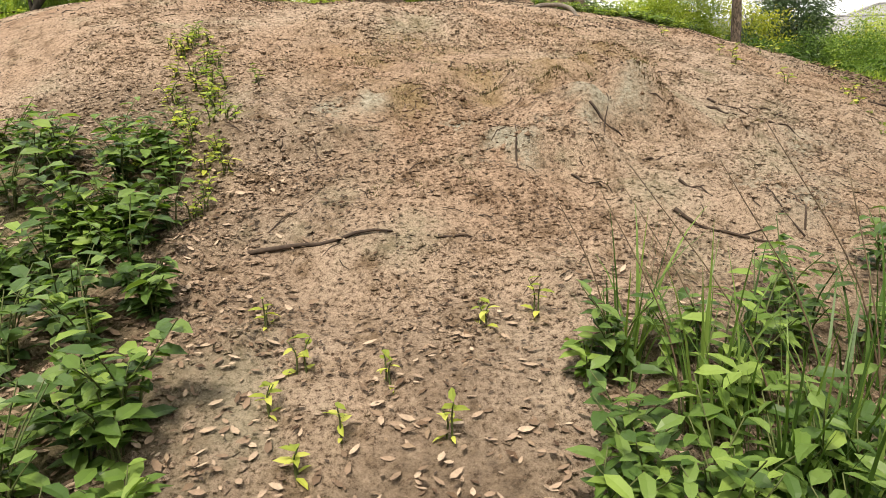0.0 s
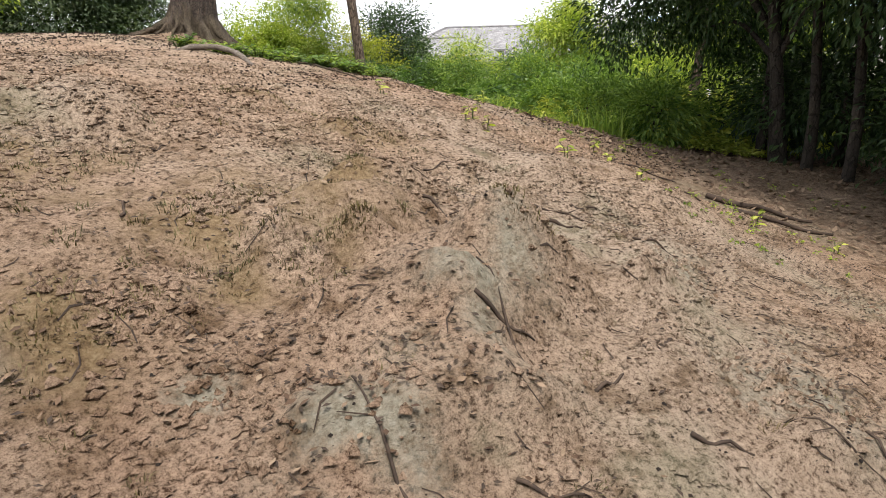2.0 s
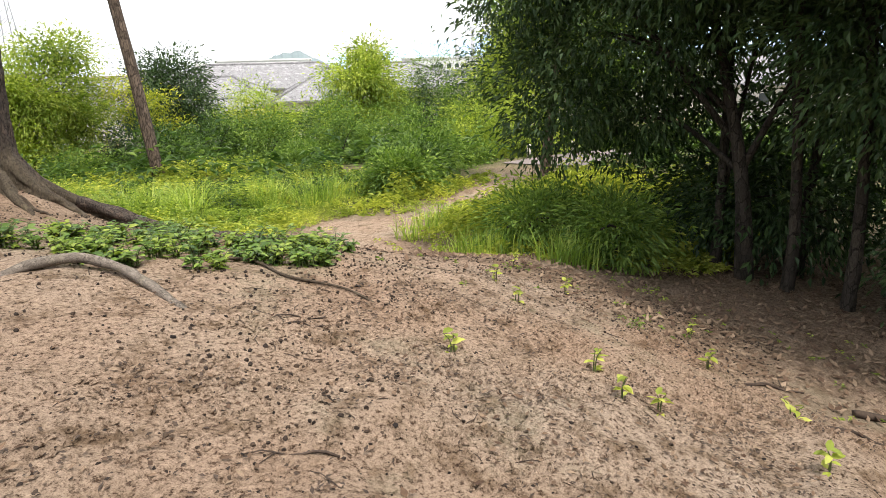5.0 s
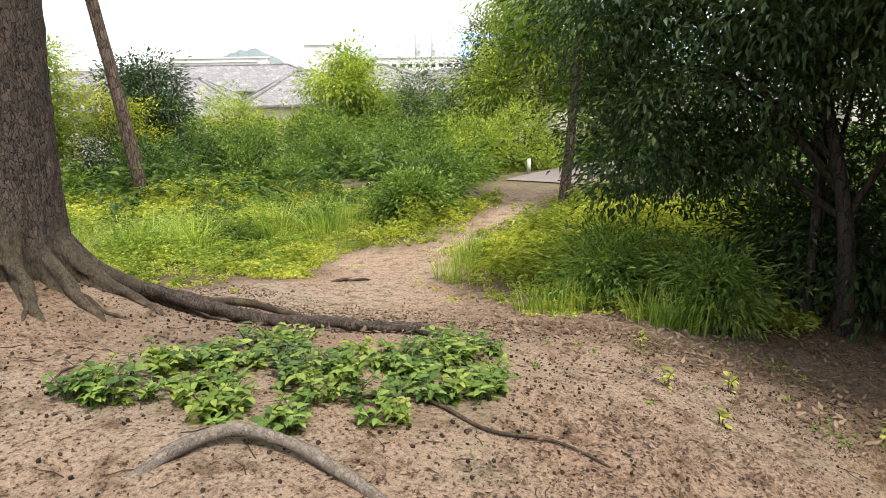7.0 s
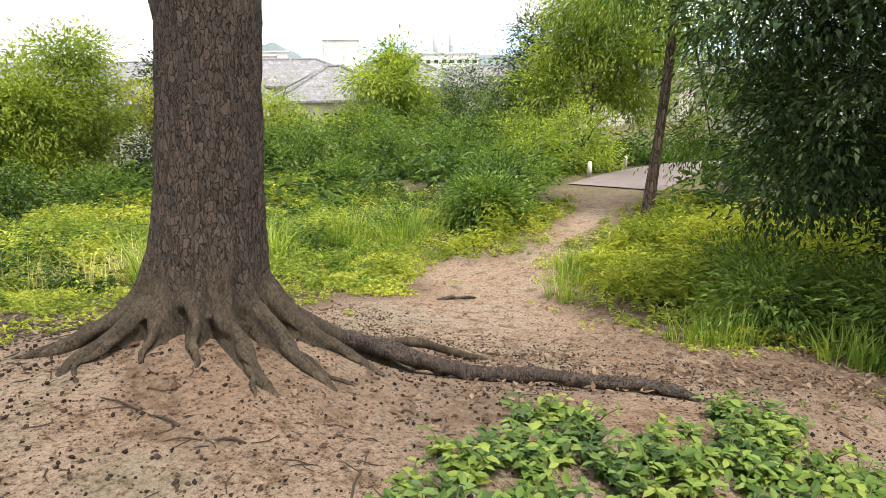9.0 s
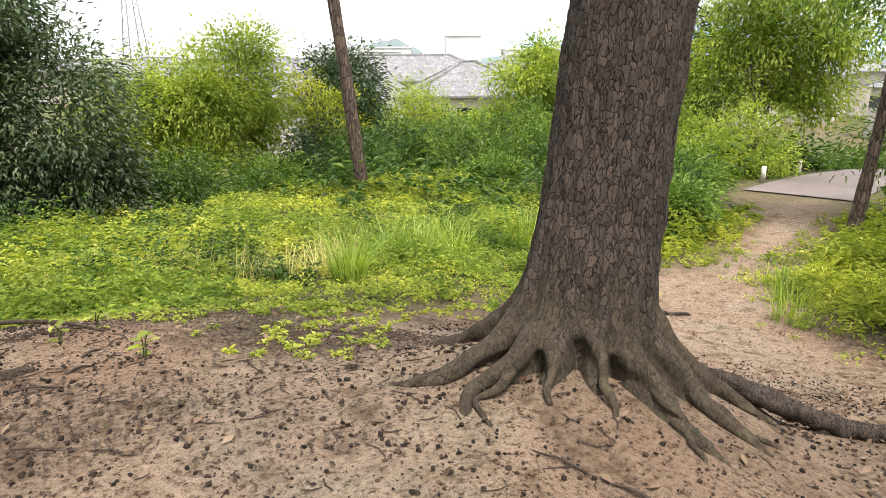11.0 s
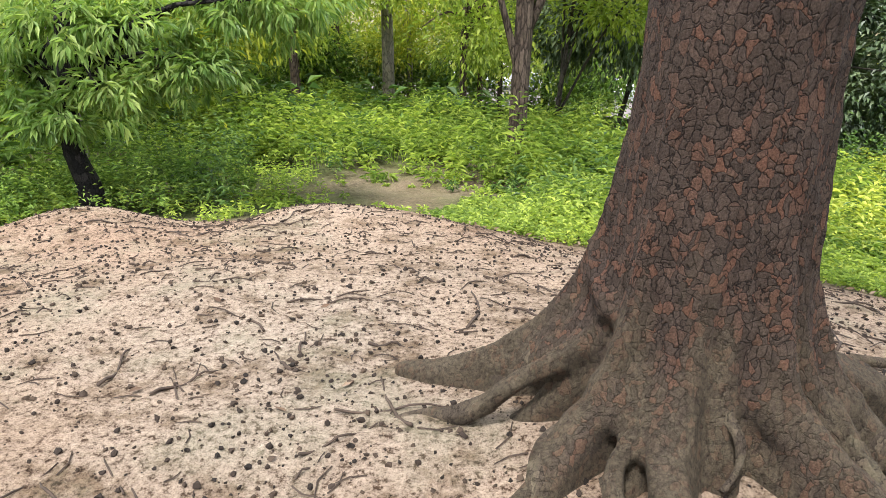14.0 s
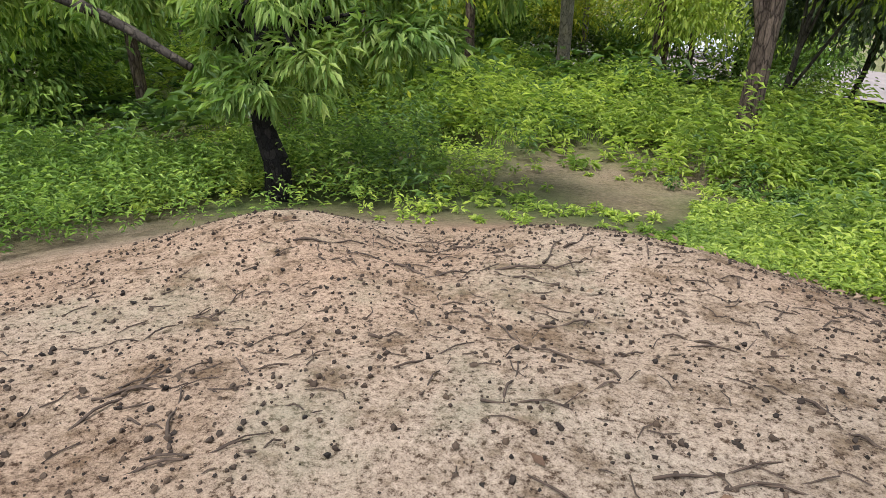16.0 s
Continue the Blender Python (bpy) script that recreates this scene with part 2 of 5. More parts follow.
def value_noise(x, y, seed=0):
    ix, iy = np.floor(x), np.floor(y)
    fx, fy = x - ix, y - iy
    fx, fy = fx * fx * (3 - 2 * fx), fy * fy * (3 - 2 * fy)
    a, b = lattice(ix, iy, seed), lattice(ix + 1, iy, seed)
    c, d = lattice(ix, iy + 1, seed), lattice(ix + 1, iy + 1, seed)
    return (a + (b - a) * fx) * (1 - fy) + (c + (d - c) * fx) * fy - 0.5


def fbm(x, y, scale, octaves=4, seed=0):
    total, amp = np.zeros_like(np.asarray(x, float)), 1.0
    for k in range(octaves):
        total += amp * value_noise(np.asarray(x) / scale + 17.3 * k, np.asarray(y) / scale - 9.1 * k, seed + k)
        scale, amp = scale * 0.5, amp * 0.5
    return total


def step(a, b, x):
    t = np.clip((np.asarray(x, float) - a) / (b - a), 0, 1)
    return t * t * (3 - 2 * t)


# ---- the ground: a sandy mound, falling to scrub and the town ----
# centre x, y, radius and height of the mound's humps
HUMPS = [
    (0, 4.5, 2.2, 0.45), (0, 7.5, 2.2, 0.37), (0.5, 10.5, 2.4, 0.78),
    (1, 13, 2.2, 0.92), (-2, 14.8, 2.2, 0.74), (-4.5, 15, 2.2, 0.46),
    (-3, 11.5, 2.6, -0.18), (-3.5, 8, 2.6, 1.43), (2.8, 8.6, 2, 0.58),
    (3, 12.5, 2.2, 0.13), (-6.5, 11.5, 3, 1.58), (-2, 5, 2, 0.23),
    (2.4, 4.8, 1.8, 0.38), (0.5, 16, 2.2, 0.37), (-3, 17.5, 2.5, 0.31),
    (4, 16, 3, 0.64), (0, 1.5, 2.2, -0.09), (8, 9, 4, 0.31),
    (8, 17, 4, -0.20), (-8, 18, 4, 0.54), (0, 21, 4, 0.38),
    (5.3, 9.4, 2, 0.48), (2.1, 12.45, 0.8, 0.14), (2.15, 12.5, 0.42, 0.16),
    (-1.3, 14.42, 0.42, 0.13), (-5, 16.5, 0.55, 0.26), (-3.55, 17.05, 0.55, 0.19), (-2.5, 16.95, 0.5, 0.10),
    (-4.3, 16.75, 0.38, -0.14),
]


def land(x, y):
    """The ground's height without its small relief."""
    x, y = np.asarray(x, float), np.asarray(y, float)
    z = np.full(np.broadcast(x, y).shape, 0.1)
    for a, b, s, h in HUMPS:
        z = z + h * np.exp(-((x - a) ** 2 + (y - b) ** 2) / (2 * s * s))
    north_east = x * 0.72 + (y - 12) * 0.69
    z = z - 4.6 * step(14, 52, north_east)
    z = z - 3.2 * step(24, 46, y) * (1 - step(10, 30, x)) - 1.2 * step(20, 60, -y)
    return z


def relief(x, y):
    near = np.exp(-(((x - 0.5) / 9) ** 2 + ((y - 9) / 12) ** 2) ** 2)
    slope = np.exp(-(((x - 0.8) / 3.2) ** 2 + ((y - 4.9) / 2.6) ** 2))
    rough = 0.10 * fbm(x, y, 1.7, 3, 3) + 0.055 * fbm(x, y, 0.42, 4, 11) * (0.55 + 0.9 * slope)
    lumps = np.maximum(fbm(x * 0.8, y * 1.5, 0.8, 3, 23) - 0.16, 0) * 0.75 * slope
    steps = sum(k * np.exp(-(((x - a) / r) ** 2 + ((y - b) / (0.6 * r)) ** 2)) for a, b, r, k in ((0.62, 5.35, 0.5, 0.07), (1.1, 5.62, 0.3, 0.05), (0.95, 4.55, 0.3, 0.05), (1.5, 4.85, 0.2, 0.05), (-0.3, 4.95, 0.35, 0.06), (1.7, 6.85, 0.35, 0.05)))
    return near * (rough + lumps) + steps * (1 + 1.5 * fbm(x, y, 0.2, 3, 57))


def height(x, y):
    return land(x, y) + relief(np.asarray(x, float), np.asarray(y, float))


# outline of the bare, trodden soil
BARE = [(-2.6, 17.3), (-1.6, 17.0), (-0.3, 17.6), (0.9, 16.9), (1.2, 15.4), (1.05, 14.5), (0.95, 13.8), (1.3, 13.3), (1.8, 13.35), (2.4, 14.2), (3.9, 15.1), (4.8, 15.1), (6.3, 15.35), (7.3, 14.75), (8.1, 15.4), (9.1, 16.2), (9.9, 15.9), (10.4, 15.2),
        (12.4, 15.3), (14.5, 15.5), (17.0, 16.2), (17.0, 15.0), (14.0, 14.8), (12.2, 14.65), (10.3, 14.2), (9.3, 13.5), (8.4, 13.1), (7.5, 12.0), (6.8, 10.7), (6.9, 9.6), (7.8, 7.8), (8.6, 4.2), (5.0, 1.6), (2.6, 3.2), (1.1, 2.6), (0.2, 2.0),
        (-0.7, 2.2), (-1.1, 3.0), (-1.4, 4.6), (-1.6, 5.4), (-2.6, 5.0), (-5.5, 3.6), (-8.5, 6.0), (-9.5, 10.0), (-7.8, 14.0), (-6.6, 16.0), (-5.2, 17.4), (-3.9, 17.7)]


def bare_depth(x, y):
    """Distance into the bare soil; negative among the plants."""
    x, y = np.asarray(x, float), np.asarray(y, float)
    inside, dist = np.zeros(x.shape, bool), np.full(x.shape, 1e9)
    for (x0, y0), (x1, y1) in zip(BARE, BARE[1:] + BARE[:1]):
        cross = ((y0 > y) != (y1 > y)) & (x < (x1 - x0) * (y - y0) / (y1 - y0 + 1e-12) + x0)
        inside ^= cross
        t = np.clip(((x - x0) * (x1 - x0) + (y - y0) * (y1 - y0)) / ((x1 - x0) ** 2 + (y1 - y0) ** 2), 0, 1)
        dist = np.minimum(dist, np.hypot(x - x0 - t * (x1 - x0), y - y0 - t * (y1 - y0)))
    return np.where(inside, dist, -dist)


def litter_amount(x, y):
    """How thickly fallen leaves and humus lie."""
    a = step(0.5, -0.5, bare_depth(x, y)) * 0.85
    a = np.maximum(a, 0.95 * step(4.3, 6.4, x + 0.18 * (y - 6)) * step(13, 9, y))
    a = np.maximum(a, 0.3 * np.exp(-(((x + 1.0) / 0.55) ** 2 + ((y - 3.6) / 1.9) ** 2)))
    a = np.maximum(a, 0.22 * np.exp(-(((x - 0.3) / 1.6) ** 2 + ((y - 1.9) / 0.8) ** 2)))
    a = np.maximum(a, 0.34 * np.exp(-(((x - 0.1) / 1.5) ** 2 + ((y - 13.9) / 1.0) ** 2)))
    a = np.maximum(a, 0.6 * np.exp(-(((x - 3.9) / 1.6) ** 2 + ((y - 11.6) / 1.1) ** 2)))
    return np.clip(a + 0.9 * fbm(x, y, 0.7, 4, 41) * (a > 0.04), 0, 1)


def stretched(lo, hi, cell, reach):
    inner = np.arange(lo, hi + cell, cell)
    out, s = [], cell
    while sum(out) < reach:
        s *= 1.17
        out.append(s)
    steps = np.cumsum(out)
    return np.concatenate([(lo - steps)[::-1], inner, hi + steps])


gx, gy = stretched(-4.6, 5.2, 0.05, 2500), stretched(0.4, 17.6, 0.05, 2500)
GX, GY = np.meshgrid(gx, gy)
GZ = height(GX, GY)
nx, ny = len(gx), len(gy)
ii = (np.arange(ny - 1)[:, None] * nx + np.arange(nx - 1)[None, :]).ravel()
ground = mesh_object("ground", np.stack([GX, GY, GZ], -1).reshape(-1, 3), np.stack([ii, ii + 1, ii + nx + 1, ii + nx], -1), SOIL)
tagged(ground, "pale sandy soil mound, bare and trodden, with leaf litter", "ground", kind="structure")
humus = ground.data.attributes.new("humus", "FLOAT", "POINT")
humus.data.foreach_set("value", litter_amount(GX, GY).ravel() * step(400, 60, np.hypot(GX, GY)).ravel() * 0.85)
# spots of dry turf and of pale lichen on the slope: x, y, radius, strength
TURF = [(0.62, 5.52, 0.42, 0.9), (1.05, 5.66, 0.3, 0.9), (0.69, 5.11, 0.2, 0.9), (-0.21, 4.92, 0.24, 0.9), (0.38, 5.2, 0.22, 0.8), (1.56, 7.13, 0.2, 0.7), (1.78, 6.8, 0.28, 0.7), (1.5, 4.86, 0.16, 0.9), (1.2, 7.4, 0.2, 0.5), (-0.6, 5.6, 0.4, 0.6), (-0.2, 6.2, 0.5, 0.5)]
LICHEN = [(0.99, 4.5, 0.22, 0.9), (0.8, 4.5, 0.15, 0.8), (0.4, 4.24, 0.2, 0.8), (-0.69, 4.78, 0.14, 0.9), (-0.5, 4.82, 0.12, 0.8), (1.3, 4.75, 0.15, 0.7), (0.11, 4.6, 0.08, 0.7), (2.1, 3.9, 0.3, 0.5), (2.6, 4.8, 0.35, 0.45)]


def spots_amount(x, y, spots, seed):
    a = np.zeros(np.shape(x))
    for sx, sy, r, k in spots:
        a = np.maximum(a, k * np.exp(-((np.hypot(x - sx, y - sy) / r) ** 2)))
    return np.clip(a * (0.75 + 2.6 * fbm(x, y, 0.2, 4, seed)), 0, 0.9)


ground.data.attributes.new("turf", "FLOAT", "POINT").data.foreach_set("value", spots_amount(GX, GY, TURF, 131).ravel())
ground.data.attributes.new("lichen", "FLOAT", "POINT").data.foreach_set("value", spots_amount(GX, GY, LICHEN, 137).ravel())
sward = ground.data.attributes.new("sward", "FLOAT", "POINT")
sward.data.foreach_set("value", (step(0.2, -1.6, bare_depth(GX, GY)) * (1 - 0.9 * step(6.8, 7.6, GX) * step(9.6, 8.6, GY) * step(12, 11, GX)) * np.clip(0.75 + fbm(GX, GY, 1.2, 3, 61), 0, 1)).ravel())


# ---- plant tools ----
def unit(v):
    return v / np.maximum(np.linalg.norm(v, axis=-1, keepdims=True), 1e-9)


def leaf_mesh(pos, axis, length, width, bend=0.25, fold=0.3, fine=False):
    """Folded, pointed leaves: two triangles each, or six with a bent tip."""
    n = len(pos)
    axis = unit(axis)
    side = unit(np.cross(axis, np.array([0, 0, 1.0]) + 0.25 * rng.standard_normal((n, 3))))
    up = np.cross(side, axis)
    L, Wd = np.asarray(length)[:, None], np.asarray(width)[:, None]
    if not fine:
        tip = pos + axis * L - up * L * bend
        mid = pos + axis * L * 0.45
        v = np.stack([pos, mid + side * Wd / 2 + up * Wd * fold, tip, mid - side * Wd / 2 + up * Wd * fold], 1).reshape(-1, 3)
        k = 4 * np.arange(n)[:, None]
        f = np.concatenate([k + [0, 1, 2], k + [0, 2, 3]], 1).reshape(-1, 3)
        return v, f
    m1, m2 = pos + axis * L * 0.3, pos + axis * L * 0.68 - up * L * bend * 0.35
    tip = pos + axis * L - up * L * bend
    w1, w2 = Wd * 0.5, Wd * 0.42
    v = np.stack([pos, m1 + side * w1 + up * w1 * fold, m1, m1 - side * w1 + up * w1 * fold, m2 + side * w2 + up * w2 * fold, m2, m2 - side * w2 + up * w2 * fold, tip], 1).reshape(-1, 3)
    k = 8 * np.arange(n)[:, None]
    f = np.concatenate([k + [0, 1, 2], k + [0, 2, 3], k + [1, 4, 5], k + [1, 5, 2], k + [2, 5, 6], k + [2, 6, 3], k + [4, 7, 5], k + [5, 7, 6]], 1).reshape(-1, 3)
    return v, f


def blade_mesh(root, lean, length, width, droop=0.5, segs=4):
    """Grass blades that arch over."""
    n = len(root)
    ang = np.arctan2(lean[:, 1], lean[:, 0]) + np.pi / 2
    side = np.stack([np.cos(ang), np.sin(ang), np.zeros(n)], -1)
    rows = []
    for k in range(segs + 1):
        s = k / segs
        c = root + np.stack([lean[:, 0] * s ** 1.6, lean[:, 1] * s ** 1.6, s - droop * s ** 3 * np.hypot(lean[:, 0], lean[:, 1])], -1) * length[:, None]
        w = (width * (1 - s) ** 0.7 * 0.5)[:, None]
        rows += [c - side * w, c + side * w]
    v = np.stack(rows, 1).reshape(-1, 3)
    k0 = (2 * (segs + 1)) * np.arange(n)[:, None]
    f = np.concatenate([k0 + [2 * k, 2 * k + 1, 2 * k + 3, 2 * k + 2] for k in range(segs)], 1).reshape(-1, 4)
    return v, f


def join(pieces):
    vs, fs, base = [], [], 0
    for v, f in pieces:
        vs.append(np.asarray(v, float).reshape(-1, 3))
        fs += (f + base).tolist() if isinstance(f, np.ndarray) else [[i + base for i in q] for q in f]
        base += len(vs[-1])
    return np.concatenate(vs), fs


def tube(points, radii, sides=8, bumpy=0.0, seed=0):
    """A tapered, slightly uneven limb along points."""
    P, R = np.asarray(points, float), np.asarray(radii, float)
    T = unit(np.gradient(P, axis=0))
    ref = np.array([0.0, 0.0, 1.0]) if abs(T[0, 2]) < 0.8 else np.array([1.0, 0.0, 0.0])
    u = unit(np.cross(T, ref))
    w = np.cross(T, u)
    a = np.linspace(0, 2 * np.pi, sides, endpoint=False)
    wob = 1 + bumpy * value_noise(np.arange(len(P))[:, None] * 0.7 + seed, a[None, :] * 1.7 + seed * 3.1, seed)
    ring = P[:, None] + (np.cos(a)[None, :, None] * u[:, None] + np.sin(a)[None, :, None] * w[:, None]) * (R[:, None] * wob)[..., None]
    v = np.concatenate([ring.reshape(-1, 3), P[:1], P[-1:]])
    n, f = len(P), []
    for i in range(n - 1):
        for j in range(sides):
            k = (j + 1) % sides
            f.append([i * sides + j, i * sides + k, (i + 1) * sides + k, (i + 1) * sides + j])
    for j in range(sides):
        k = (j + 1) % sides
        f.append([n * sides, k, j])
        f.append([n * sides + 1, (n - 1) * sides + j, (n - 1) * sides + k])
    return v, f


def bezier(points, n):
    """A smooth line through points."""
    P = np.asarray(points, float)
    Q = np.concatenate([[2 * P[0] - P[1]], P, [2 * P[-1] - P[-2]]])
    out = []
    for s in np.linspace(0, len(P) - 1, n):
        i = min(int(s), len(P) - 2)
        t = s - i
        a, b, c, d = Q[i:i + 4]
        out.append(0.5 * (2 * b + (c - a) * t + (2 * a - 5 * b + 4 * c - d) * t * t + (3 * b - a - 3 * c + d) * t ** 3))
    return np.array(out)


def scatter(n, box, keep=None):
    x, y = rng.uniform(box[0], box[1], n), rng.uniform(box[2], box[3], n)
    if keep is not None:
        k = rng.random(n) < keep(x, y)
        x, y = x[k], y[k]
    return x, y


def herb_leaves(x, y, tall, count, size, slim=0.42, spread=0.5, bend=0.3, fine=False):
    """Leafy little plants: leaves set round short stems."""
    n = len(x)
    z = height(x, y)
    h = tall * rng.uniform(0.45, 1.25, n) * (0.35 + 0.65 * step(0.1, -1.3, bare_depth(x, y))) * np.clip(0.85 + 2.0 * fbm(x, y, 1.5, 3, 101), 0.3, 1.9)
    s = rng.uniform(0.25, 1.0, (n, count))
    a = rng.uniform(0, 2 * np.pi, (n, count))
    r = h[:, None] * spread * rng.uniform(0.15, 0.8, (n, count))
    pos = np.stack([x[:, None] + np.cos(a) * r * 0.6, y[:, None] + np.sin(a) * r * 0.6, z[:, None] + h[:, None] * s], -1)
    axis = np.stack([np.cos(a), np.sin(a), rng.uniform(-0.25, 0.75, (n, count))], -1)
    L = size * rng.uniform(0.6, 1.35, n * count) * np.repeat(0.6 + 0.4 * step(0.1, -1.0, bare_depth(x, y)), count)
    return leaf_mesh(pos.reshape(-1, 3), axis.reshape(-1, 3), L, L * slim, bend, 0.25, fine)


def crown_leaves(lobes, clumps, per, size, slim=0.4, droop=0.5, puff=0.34, shell=0.55):
    """Leaves in clumps over the lobes (centre, radii) of a crown."""
    lobes = np.asarray(lobes, float)
    vol = (lobes[:, 3] * lobes[:, 4] * lobes[:, 5]) ** 0.67
    which = rng.choice(len(lobes), clumps, p=vol / vol.sum())
    d = unit(rng.standard_normal((clumps, 3)))
    rad = rng.uniform(shell, 1.05, clumps)[:, None]
    c = lobes[which, :3] + d * rad * lobes[which, 3:6]
    out = unit(d / lobes[which, 3:6])
    puffs = puff * rng.uniform(0.6, 1.4, clumps)
    off = rng.standard_normal((clumps, per, 3)) * puffs[:, None, None] * np.array([1, 1, 0.7])
    pos = c[:, None] + off
    axis = unit(off) * 0.9 + out[:, None] * 0.7 + np.array([0, 0, -0.6 * droop]) + 0.4 * rng.standard_normal((clumps, per, 3))
    L = size * rng.uniform(0.65, 1.3, clumps * per)
    v, f = leaf_mesh(pos.reshape(-1, 3), axis.reshape(-1, 3), L, L * slim, 0.2, 0.2)
    return v, f, c


def tree(name, label, category, at, trunk, lobes, clumps, per, size, leaf, bark, slim=0.4, droop=0.5, puff=0.34, limbs=8, shell=0.55, group="", sides=10, fork=6):
    """A trunk along (x, y, z, radius) points, limbs into the crown, and a crown of clumped leaves."""
    top = empty(name, label, category, group, at)
    base = np.array(at)
    T = np.asarray(trunk, float)
    line = bezier(T[:, :3], 14)
    rad = np.interp(np.linspace(0, 1, 14), np.linspace(0, 1, len(T)), T[:, 3])
    mesh_object("trunk", *[(v - base if k == 0 else v) for k, v in enumerate(tube(line, rad, sides, 0.25, int(abs(at[0] * 7 + at[1] * 3))))], bark, top)
    v, f, c = crown_leaves(lobes, clumps, per, size, slim, droop, puff, shell)
    pick = rng.choice(len(c), min(limbs, len(c)), replace=False)
    for q in pick:
        k = int(rng.integers(fork, 13))
        a, b = line[k], c[q]
        m = (a + b) / 2 + np.array([0, 0, 0.12 * np.linalg.norm(b - a)])
        lv, lf = tube(bezier([a, m, b], 8), np.linspace(rad[k] * 0.55, 0.012, 8), 6, 0.2, k)
        mesh_object("branch", lv - base, lf, bark, top)
    mesh_object("crown", v - base, f, leaf, top, smooth=False)
    return top


# ---- the two big trees on the mound ----
def big_tree(name, label, centre, radius, lean, bark, roots, seed, flare):
    """A thick trunk that flares into roots; roots are (angle, reach, start radius, arch, sideways bend)."""
    cx, cy = centre
    cz = float(land(cx, cy))
    top = empty(name, label, "tree", at=(cx, cy, cz))
    rings, sides = 150, 200
    hs = np.concatenate([np.linspace(-0.6, 1.3, 90), np.linspace(1.33, 8.0, rings - 90)])
    th = np.linspace(0, 2 * np.pi, sides, endpoint=False)
    H, TH = np.meshgrid(hs, th, indexing="ij")
    soil = np.array([float(height(cx + 0.6 * math.cos(a), cy + 0.6 * math.sin(a))) for a in th]) - cz
    up = np.clip(H - soil[None, :], 0, 9)
    R = radius * (1 - 0.035 * np.clip(H, 0, 9)) + flare * radius * np.exp(-up / 0.55)
    ridge, swell = np.zeros_like(R), np.zeros_like(R)
    for ang, reach, r0, arch, side in roots:
        d = np.angle(np.exp(1j * (TH - ang)))
        ridge = np.maximum(ridge, 3.4 * r0 * np.exp(-(d / 0.135) ** 2) * np.exp(-(up / 0.17) ** 0.95))
        swell = np.maximum(swell, 1.1 * r0 * np.exp(-(d / 0.24) ** 2) * np.exp(-up / 0.42))
    R += ridge + swell
    R *= 1 + 0.05 * value_noise(np.cos(TH) * 2.2 + H * 0.7, np.sin(TH) * 2.2 + H * 0.5, seed)
    R += 0.012 * value_noise(TH * 11, H * 7, seed + 1) + 0.010 * value_noise(TH * 19, H * 16, seed + 2) + 0.016 * np.exp(-np.clip(H, 0, 9) / 0.3) * value_noise(TH * 14, H * 2.2, seed + 8)
    X = R * np.cos(TH) + lean[0] * np.clip(H, 0, 9)
    Y = R * np.sin(TH) + lean[1] * np.clip(H, 0, 9)
    v = np.concatenate([np.stack([X, Y, H], -1).reshape(-1, 3), [[0, 0, -0.6], [lean[0] * 8, lean[1] * 8, 8.0]]])
    f = [[i * sides + j, i * sides + (j + 1) % sides, (i + 1) * sides + (j + 1) % sides, (i + 1) * sides + j] for i in range(rings - 1) for j in range(sides)]
    f += [[rings * sides, (j + 1) % sides, j] for j in range(sides)] + [[rings * sides + 1, (rings - 1) * sides + j, (rings - 1) * sides + (j + 1) % sides] for j in range(sides)]
    solids = [(v, f)]

    def root_line(a0, start, reach, r0, arch, side, k, high):
        pts, rad = [], []
        for s in np.linspace(0, 1, 26):
            r = start + s * reach
            a = a0 + side * s ** 1.5 + (0.07 * math.sin(s * 6 + k) + 0.035 * math.sin(s * 15 + 2 * k)) * min(1, s * 2.5)
            px, py = cx + r * math.cos(a), cy + r * math.sin(a)
            rr = r0 * (1.22 - 1.02 * s ** 0.55) * (1 + 0.12 * math.sin(s * 13 + 3 * k))
            pz = float(height(px, py)) - rr * 0.12 + high * math.exp(-((r - start) / 0.26) ** 1.1) + arch * math.sin(math.pi * min(1, s * 1.5)) ** 2 - 0.06 * s * s
            pts.append((px - cx, py - cy, pz - cz + 0.010 * math.sin(s * 17 + k * 2)))
            rad.append(rr)
        return pts, rad

    for k, (ang, reach, r0, arch, side) in enumerate(roots):
        start = radius * 0.6
        pts, rad = root_line(ang, start, reach, r0, arch, side, k, 0.32)
        solids.append(tube(pts[:19], rad[:19], 18, 0.5, seed + k))
        rv, rf = tube(pts[13:], [0.96 * q for q in rad[13:]], 14, 0.5, seed + k)
        mesh_object("root", rv, rf, ROOT, top, "bare surface root, worn and lichen-stained")
        for fork, turn in ((0.40, 0.22),):
            if reach > 0.8:
                q = pts[int(fork * 25)]
                a, r = math.atan2(q[1], q[0]), math.hypot(q[0], q[1])
                fp, fr = root_line(a, r, 0.55 * reach, 0.36 * r0, 0.0, turn * (1 if k % 2 else -1), k + 7, q[2] - (float(height(cx + q[0], cy + q[1])) - cz))
                rv, rf = tube(fp, fr, 10, 0.5, seed + k + 20)
                mesh_object("root", rv, rf, ROOT, top, "thin side root gripping the sand")
    # trunk and root buttresses grown together into one skin
    rough = mesh_object("rough_trunk", *join([(np.asarray(a, float), b) for a, b in solids]), bark)
    skin = rough.modifiers.new("skin", "REMESH")
    skin.mode, skin.voxel_size = "VOXEL", 0.013
    even = rough.modifiers.new("even", "SMOOTH")
    even.factor, even.iterations = 0.5, 5
    me = bpy.data.meshes.new_from_object(rough.evaluated_get(bpy.context.evaluated_depsgraph_get()))
    bpy.data.objects.remove(rough)
    q = np.empty(len(me.vertices) * 3)
    me.vertices.foreach_get("co", q)
